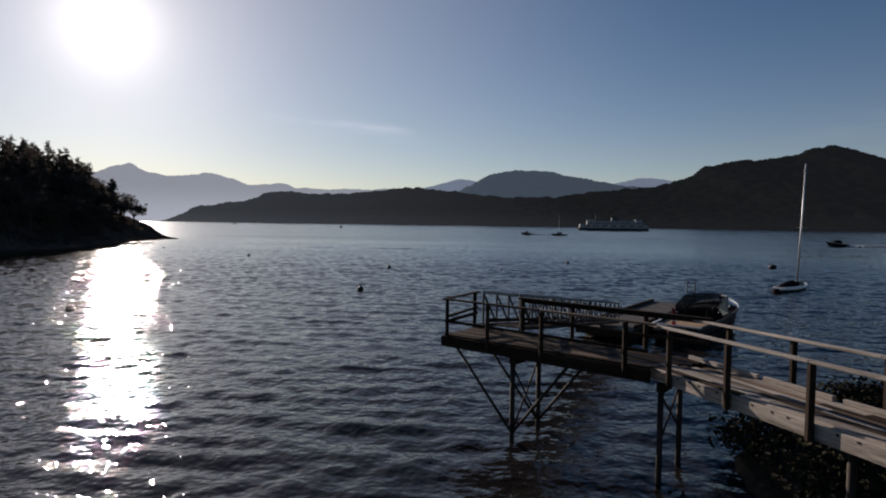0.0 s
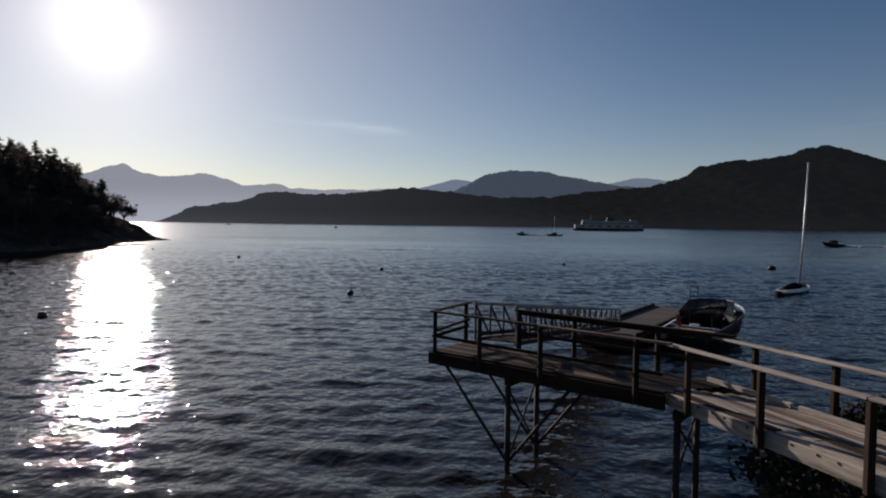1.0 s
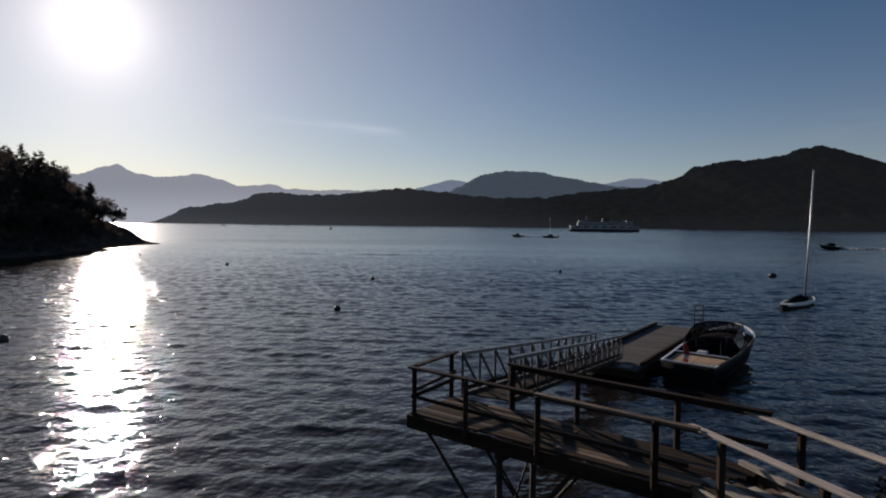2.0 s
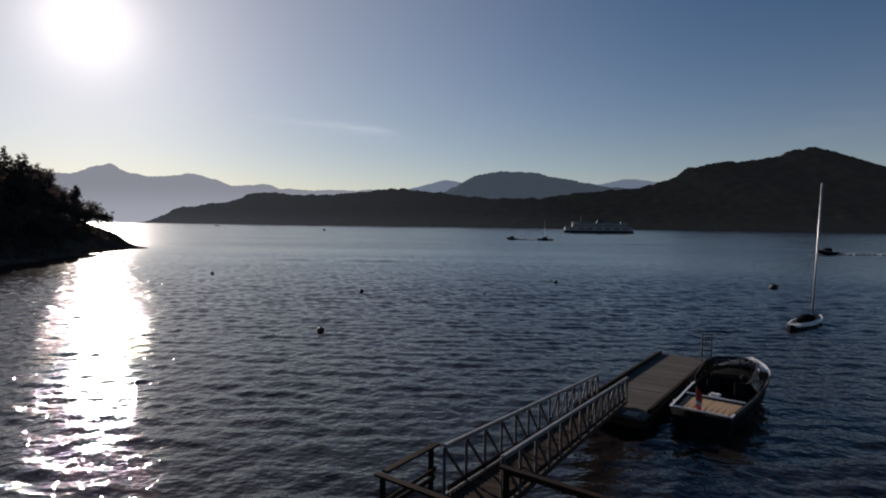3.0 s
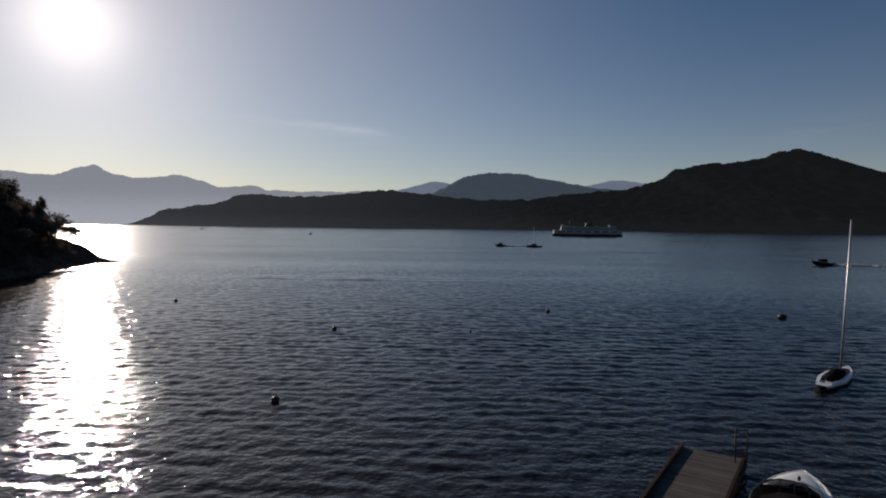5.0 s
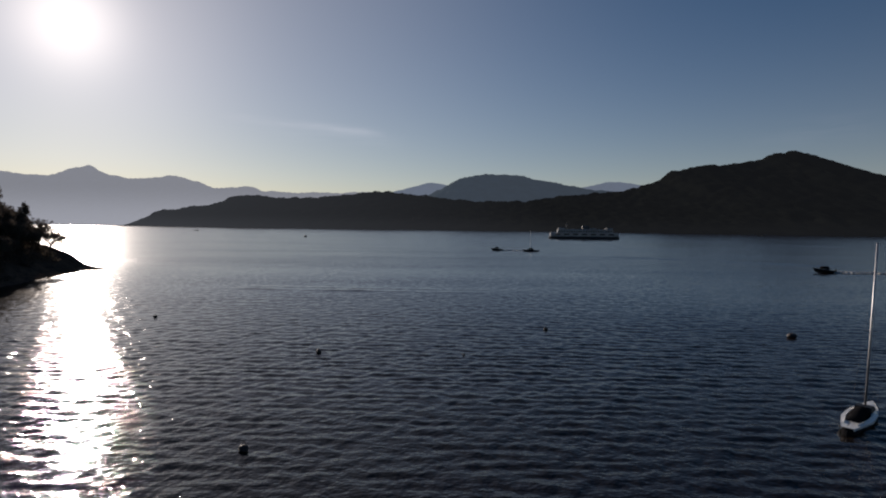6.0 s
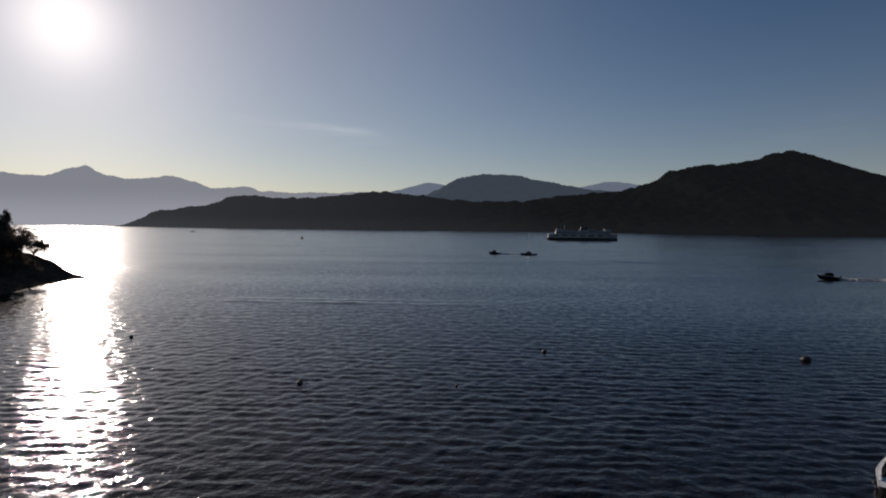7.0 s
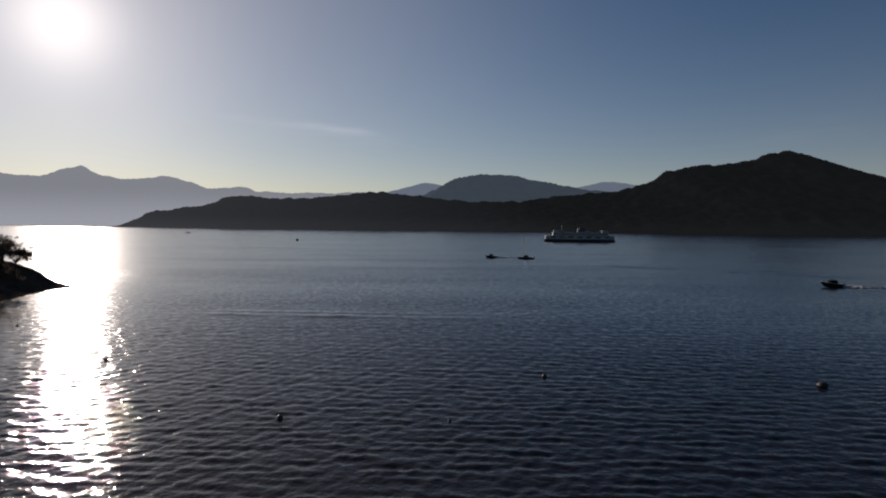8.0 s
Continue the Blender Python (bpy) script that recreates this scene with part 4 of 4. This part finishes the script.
def motorboat():
    t = thing("motorboat", "open motorboat with a shade-darkened hull and white foredeck moored at the float", "motorboat")
    rings = hull_rings(8.8, 2.6, 0.38, 0.80, 0.62, 0.84, full=4.4, n=20)
    # pale hull darkened all over for its shaded side
    part("hull", hull_skin(rings), HULL_DARK, t, smooth=True)
    part("dash_deck", deck_between(rings, 12, 15, -0.01, 0.06, 0.1), CANVAS, t, "black dash top")
    part("foredeck", deck_between(rings, 15, 19, -0.012, 0.02, 0.14), GEL, t, "glossy white foredeck", smooth=True)
    # floor and inner coamings take the cockpit's deep shade as black colour
    part("cockpit_floor", deck_between([[(p[0], p[1] * 0.8, p[2]) for p in r] for r in rings], 5, 13, 0.72, 0.05), CANVAS, t, "cockpit floor blackened for shade")
    aft = part("aft_deck", deck_between(rings, 0, 5, 0.06, 0.10), TEAK, t, "tan planked aft deck")
    for k in range(-4, 5):
        part("deck_seam", one((2.0, 0.012, 0.006), pose(1.08, k * 0.22, 0.751), 0), RUBBER, aft)
    for side in (1, -1):
        # capping white where it shows bright, black along the shaded side
        last = 9 if side > 0 else 1
        part("gunwale", gunwale(rings, side, 0, last, 0.08, 0.05, 0.02), GEL, t, "dull white gunwale capping")
        part("gunwale", gunwale(rings, side, last, 14, 0.08, 0.05, 0.02), RUBBER, t, "black gunwale capping")
        # white strake stands for the hull showing lighter at the bow
        part("bow_strake", gunwale(rings, side, 13, 19, 0.05, 0.34, -0.14), GEL, t, "white bow strake")
        part("rub_rail", gunwale(rings, side, 0, 19, 0.05, 0.07, -0.09), RUBBER, t)
        part("inner_coaming", gunwale([[(p[0], p[1] * 0.9, p[2]) for p in r] for r in rings], side, 0, 13, 0.04, 0.55, -0.3), CANVAS, t)
    part("transom_cap", one((0.10, 2.1, 0.06), pose(0.05, 0, 0.83)), GEL, t, "white transom capping")
    part("bulkhead_cap", one((0.09, 2.3, 0.06), pose(2.22, 0, 0.86)), GEL, t, "white cross coaming")
    part("aft_bulkhead", one((0.05, 2.2, 0.6), pose(2.24, 0, 0.52)), CANVAS, t)
    # seats
    for y in (0.55, -0.55):
        part("seat_base", one((0.5, 0.5, 0.42), pose(4.3, y, 0.45), 0.04), CANVAS, t)
        part("seat_back", one((0.12, 0.52, 0.62), pose(4.02, y, 0.92, 0, -10), 0.05), CANVAS, t)
    part("bench_seat", one((0.5, 1.9, 0.4), pose(2.75, 0, 0.45), 0.05), CANVAS, t)
    part("dashboard", one((0.55, 2.0, 0.5), pose(5.45, 0, 0.85, 0, 12), 0.06), CANVAS, t)
    part("steering_wheel", pipe([(5.05, -0.5 + 0.19 * math.cos(a), 1.15 + 0.19 * math.sin(a)) for a in [6.2832 * k / 18 for k in range(19)]], 0.017), RUBBER, t)
    # wraparound windshield
    screen = thing("windshield", "", "")
    screen.parent = t
    for key in ("label", "category", "group", "kind"):
        if key in screen:
            del screen[key]
    outline = [(3.7, 1.22), (5.0, 1.18), (6.1, 1.0), (6.6, 0.5), (6.7, 0.0), (6.6, -0.5), (6.1, -1.0), (5.0, -1.18), (3.7, -1.22)]
    low = [(x, y, 0.95 + 0.02 * x) for x, y in outline]
    high = [(x - 0.45, y * 0.88, 1.85 if 4.4 < x else 1.45) for x, y in outline]
    for a, b, c, d in zip(low, low[1:], high, high[1:]):
        nrm = (Vector(b) - Vector(a)).cross(Vector(c) - Vector(a)).normalized()
        pane = part("pane", slab([a, b, d, c], 0.008, nrm), GLASS, screen, "tinted glass pane")
        pane.visible_shadow = False
    part("top_frame", pipe(high[2:7], 0.028), RUBBER, screen)
    for run in (high[:3], high[6:]):
        part("side_frame", pipe(run, 0.026), RUBBER, screen)
    part("bottom_frame", pipe(low, 0.028), RUBBER, screen)
    for a, c in zip(low, high):
        part("mullion", pipe([a, c], 0.02), RUBBER, screen)
    # small fittings
    part("cooler_box", one((0.3, 0.42, 0.16), pose(2.6, 0.1, 0.86), 0.03), GEL, t, "small white box")
    part("bow_light", one((0.12, 0.1, 0.16), pose(7.6, 0, 1.5), 0.02), RUBBER, t)
    part("deck_hatch", one((0.5, 0.5, 0.05), pose(6.95, 0, 1.36, 0, -4), 0.02), DARK_GLASS, t, "dark deck hatch")
    # stern flag
    part("flagstaff", pipe([(0.2, 0.15, 0.75), (-0.02, 0.15, 1.8)], 0.016), WOOD_PALE, t)
    rows = []
    for i in range(7):
        f = i / 6
        rows.append([(0.0 + f * 0.20 + 0.03 * math.sin(k * 1.4 + i), 0.15 + 0.05 * math.sin(k * 1.9 + i * 0.8) - 0.16 * k / 5, 1.72 - f * 1.0 - 0.10 * k / 5) for k in range(6)])
    for name, a, b, mat, label in (("flag_cloth", 0, 3, RED, "red flag panel"), ("flag_cloth", 3, 4, CLOTH, "white flag panel"), ("flag_cloth", 4, 6, RED, "red flag panel")):
        bm = loft([rows[i] for i in range(a, b + 1)], closed=False, caps=False)
        bmesh.ops.solidify(bm, geom=bm.faces, thickness=0.008)
        part(name, bm, mat, t, label)
    for i, s in ((3, 1), (9, 1), (12, 1)):
        x, y, z = rings[i][0]
        bm = bmesh.new()
        tube(bm, 0.11, 0.5, pose(x, y + 0.12, z - 0.35), 12)
        part("fender", bm, RUBBER, t, "black hanging fender", smooth=True)
    return t


mb = motorboat()
mb.matrix_basis = pose(13.15, 37.25, 0.05, 0, 0, math.degrees(math.atan2(0.768, 0.64)))


def sailboat():
    t = thing("sailboat", "small white-decked sailboat with a bare mast at its mooring", "sailboat")
    rings = hull_rings(7.0, 2.0, 0.45, 0.50, 0.28, 0.38, n=18)
    # sailboat hull side darkened for shade; the strake keeps its white
    part("hull", hull_skin(rings), HULL_DARK, t, "dark-toned hull", smooth=True)
    part("sheer_strake", gunwale(rings, 1, 0, 17, 0.04, 0.16, -0.07), GEL, t, "white upper strake")
    part("sheer_strake", gunwale(rings, -1, 0, 17, 0.04, 0.16, -0.07), GEL, t, "white upper strake")
    part("foredeck", deck_between(rings, 9, 17, 0.0, 0.01, 0.06), GEL, t, smooth=True)
    part("stern_deck", deck_between(rings, 0, 4, 0.0, 0.01, 0.02), GEL, t)
    part("cockpit_floor", deck_between([[(p[0], p[1] * 0.85, p[2]) for p in r] for r in rings], 2, 10, 0.40, 0.08), CANVAS, t, "dark cockpit well")
    for s in (1, -1):
        part("side_deck", gunwale([[(p[0], p[1] * 0.86, p[2]) for p in r] for r in rings], s, 2, 10, 0.28, 0.05, 0.0), GEL, t)
        part("coaming", gunwale([[(p[0], p[1] * 0.72, p[2]) for p in r] for r in rings], s, 2, 10, 0.04, 0.5, -0.14), GEL, t)
    cabin = loft([[(3.9 + a, y, z) for y, z in ((0.62, 0.66), (0.52, h), (-0.52, h), (-0.62, 0.66))] for a, h in ((0, 0.70), (0.1, 1.02), (0.9, 1.0), (1.35, 0.74))])
    part("cuddy", cabin, HULL_DARK, t, "low dark cabin top")
    part("cover", loft([[(1.5 + a, y, z) for y, z in ((0.6, 0.54), (0.42, h), (0, h + 0.14), (-0.42, h), (-0.6, 0.54))] for a, h in ((0, 0.56), (0.3, 0.72), (1.3, 0.95), (2.1, 1.02), (2.6, 0.9))]), CANVAS, t, "black canvas cockpit cover", smooth=True)
    part("furled_sail", loft([[(2.9 + a, 0.25 + r * math.cos(k), 0.86 + r * 0.8 * math.sin(k)) for k in [6.2832 * q / 10 for q in range(10)]] for a, r in ((0, 0.05), (0.2, 0.13), (0.9, 0.17), (1.5, 0.12), (1.7, 0.05))]), CLOTH, t, "bundled white sail", smooth=True)
    part("mast", pipe([(4.75, 0, 0.6), (4.75, 0, 6.0), (4.72, 0, 12.8)], 0.08, 10), ALU, t, "tall pale aluminium mast", smooth=True)
    for p in ((7.1, 0, 0.98), (0.1, 0, 0.64), (4.5, 0.92, 0.72), (4.5, -0.92, 0.72)):
        part("stay", pipe([p, (4.72, 0, 11.3 if abs(p[1]) < 0.1 else 8.6)], 0.003, 5), RUST, t)
    part("spreader", pipe([(4.74, 0.55, 6.4), (4.74, -0.55, 6.4)], 0.018), ALU, t)
    part("pulpit", pipe([(6.3, 0.5, 0.9), (6.4, 0.48, 1.4), (7.1, 0, 1.5), (6.4, -0.48, 1.4), (6.3, -0.5, 0.9)], 0.008), RUST, t)
    part("rudder", one((0.3, 0.04, 0.7), pose(-0.12, 0, 0.0), 0.01), HULL_DARK, t)
    part("tiller", pipe([(-0.1, 0, 0.62), (0.95, 0, 0.78)], 0.02), WOOD_PALE, t)
    return t


sb = sailboat()
sb.matrix_basis = pose(34.65, 63.85, -0.18, 0, 2.2, 0) @ pose(0, 0, 0, 0, 0, 43) @ Matrix.Diagonal((1.15, 0.86, 0.93, 1)) @ pose(-4.75, 0, 0)


def ferry():
    t = thing("ferry", "white car ferry with a dark hull crossing the strait", "ferry")
    L, B = 80.0, 15.0
    hull = []
    for f in (0, 0.03, 0.1, 0.25, 0.5, 0.75, 0.9, 0.97, 1):
        h = B / 2 * (1 - abs(2 * f - 1) ** 5 * 0.75)
        x = L * (f - 0.5)
        hull.append([(x, h * 0.8, -1.5), (x, h, 2.6), (x, -h, 2.6), (x, -h * 0.8, -1.5)])
    part("hull", loft(hull), SHIP_HULL, t, "dark-toned hull")
    part("car_deck", one((L * 0.96, B * 0.94, 4.4), pose(0, 0, 4.8), 0.5), SHIP, t)
    part("passenger_deck", one((L * 0.78, B * 0.86, 3.0), pose(1, 0, 8.5), 0.4), SHIP, t)
    part("sun_deck", one((L * 0.6, B * 0.8, 0.5), pose(1, 0, 10.25), 0.1), SHIP, t)
    for x in (-26, 28):
        br = part("bridge", one((7, B * 0.9, 2.8), pose(x, 0, 11.4), 0.4), SHIP, t)
        part("bridge_window", one((7.1, B * 0.84, 0.9), pose(x, 0, 11.9), 0.05), DARK_GLASS, br)
    part("funnel", loft([[(x * k + 2, y * k, z) for x, y in ((4, 2), (-4, 2), (-4, -2), (4, -2))] for k, z in ((1.1, 10.4), (1.0, 14), (0.8, 15.5))]), SHIP_HULL, t, "dark funnel")
    part("mast", pipe([(-20, 0, 12.5), (-20, 0, 18.5)], 0.25), SHIP, t)
    for s in (1, -1):
        for k in range(22):
            part("window", one((1.6, 0.12, 1.1), pose(-28 + k * 2.75, s * (B * 0.43 + 0.03), 8.8), 0), DARK_GLASS, t)
        for k in range(7):
            part("car_deck_opening", one((6.0, 0.12, 1.5), pose(-30 + k * 10, s * (B * 0.47 + 0.03), 5.4), 0), DARK_GLASS, t)
        part("lifeboat", one((7, 2.2, 1.8), pose(10, s * B * 0.42, 11.4), 0.6), SHIP, t)
        part("deck_rail", one((L * 0.58, 0.08, 0.9), pose(1, s * B * 0.395, 10.95), 0), SHIP, t)
    return t


fb = ferry()
fb.matrix_basis = pose(193, 699, 0, 0, 0, -8.5)


def wake(name, label, p, heading, length, w0, w1, seed):
    """Broken foam thrown up behind a moving boat: a low ragged ridge on the water."""
    rnd = random.Random(seed)
    bm = bmesh.new()
    n = int(length / 0.5)
    for i in range(n):
        f = i / n
        for _ in range(6):
            s = rnd.uniform(0.4, 1.2) * (1 - 0.75 * f)
            y = rnd.gauss(0, 1) * (w0 + (w1 - w0) * f) * 0.35
            bmesh.ops.create_icosphere(bm, subdivisions=1, radius=s, matrix=pose(-i * 0.5 - rnd.random() * 0.5, y, 0.05, 0, 0, rnd.uniform(0, 90)) @ Matrix.Diagonal((2.2, 0.8, 0.55 * (1 - 0.5 * f), 1)))
    ob = new(name, mesh_of(name, bm))
    ob.data.materials.append(FOAM)
    ob.matrix_basis = pose(*p, 0, 0, heading)
    return tagged(ob, label, "wake", kind="stuff")


def runabout(label, length, m, mast=0.0):
    t = thing("runabout", label, "motorboat", m=m)
    rings = hull_rings(length, length * 0.33, 0.3, 0.75, 0.45, 0.85, n=14)
    part("hull", hull_skin(rings), HULL_DARK, t, smooth=True)
    part("foredeck", deck_between(rings, 8, 13, 0, 0.02, 0.1), GEL, t, "white foredeck")
    part("cockpit_floor", deck_between([[(p[0], p[1] * 0.85, p[2]) for p in r] for r in rings], 0, 8, 0.5, 0.06), CANVAS, t)
    for s in (1, -1):
        part("gunwale", gunwale(rings, s, 0, 12, 0.1, 0.06, 0.02), GEL, t)
    part("cabin", loft([[(length * a, y, z) for y, z in ((length * 0.13, 0.8), (length * 0.1, h), (-length * 0.1, h), (-length * 0.13, 0.8))] for a, h in ((0.3, 1.0), (0.34, 1.85), (0.55, 1.85), (0.68, 1.0))]), CANVAS, t, "dark cabin shelter")
    part("outboard_cowl", one((0.5, 0.4, 0.6), pose(-0.3, 0, 0.85), 0.1), RUBBER, t)
    if mast:
        part("mast", pipe([(length * 0.5, 0, 1.0), (length * 0.5, 0, mast)], 0.06), ALU, t, "thin mast")
    return t


runabout("small dark speedboat running fast with a white wake", 6.5, pose(127, 194.6, 0.1, 0, -3, 176))
wake("wake_foam", "white foam wake trailing a speedboat", (128, 194.5, 0), 176, 60, 0.8, 3.0, 4)
runabout("distant dark launch with a short white wake", 6.0, pose(48, 338, 0.1, 0, -2, 178))
wake("wake_foam", "short white foam wake of a distant launch", (49, 338, 0), 178, 16, 0.6, 2.0, 5)
runabout("distant dark motor cruiser with a thin mast", 8.5, pose(66, 330, 0.0, 0, 0, 170), 11.0)
runabout("tiny far launch out on the strait", 9.0, pose(-400, 1092, 0, 0, 0, 10))
runabout("tiny far pale launch near the island shore", 9.0, pose(696, 1190, 0, 0, 0, 160))


def mooring_buoy(label, size, squash=0.85):
    t = thing("mooring_buoy", label, "buoy", "mooring buoys")
    bm = bmesh.new()
    bmesh.ops.create_uvsphere(bm, u_segments=20, v_segments=12, radius=size / 2)
    bmesh.ops.transform(bm, matrix=Matrix.Translation((0, 0, size * 0.2)) @ Matrix.Diagonal((1, 1, squash, 1)), verts=bm.verts)
    part("ball", bm, BUOY, t, smooth=True)
    r = size * 0.508
    part("band", pipe([(r * math.cos(a), r * math.sin(a), size * 0.2) for a in [6.2832 * k / 24 for k in range(25)]], size * 0.045, 6), RUBBER, t, "dark waterline band")
    top = size * (0.2 + 0.5 * squash)
    part("ring", pipe([(0.09 * math.cos(a), 0, top + 0.07 + 0.09 * math.sin(a)) for a in [6.2832 * k / 14 for k in range(15)]], 0.018, 6), RUST, t, "rusty mooring ring")
    return t


ball = mooring_buoy("dark round mooring buoy floating", 0.54)
ball.matrix_basis = pose(-5.3, 57.9, 0)
for x, y, s in ((-5.5, 83.1, 0.95), (-30.8, 104.7, 0.95), (19.8, 96.5, 0.95), (-21.6, 45.1, 0.95), (8.7, 82.2, 0.5), (-56.5, 128.5, 0.7)):
    c = copy_thing(ball, pose(x, y, 0, 0, 0, x * 7))
    c.matrix_basis = pose(x, y, 0, 0, 0, x * 7) @ Matrix.Diagonal((s, s, s, 1))
drum = mooring_buoy("dark low barrel-like mooring buoy floating", 1.05, 0.6)
drum.matrix_basis = pose(47.9, 92.2, 0)
big = mooring_buoy("dark channel buoy far out on the water", 3.0, 1.0)
big.matrix_basis = pose(-115.5, 644, 0)

# shrubs over the shore rocks
rnd = random.Random(31)
spots = []
for _ in range(420):
    x, y = rnd.uniform(8.9, 17.5), rnd.uniform(9, 25.5)
    if x > 9.0 + max(0, y - 23) * 1.6:
        below = abs(x - 8.2 - (19 - y) * 0.27) < 1.4
        spots.append((x, y, 0.35 if below else 0.45 + (x - 10) * 0.08, rnd.uniform(0.35, 0.5) if below else rnd.uniform(0.5, 1.1)))
undergrowth("shore_shrubs", "tangled shrubs on the shore rocks, leaves darkened for shade", spots, 120, 0.09, 14, SHADED_LEAF)
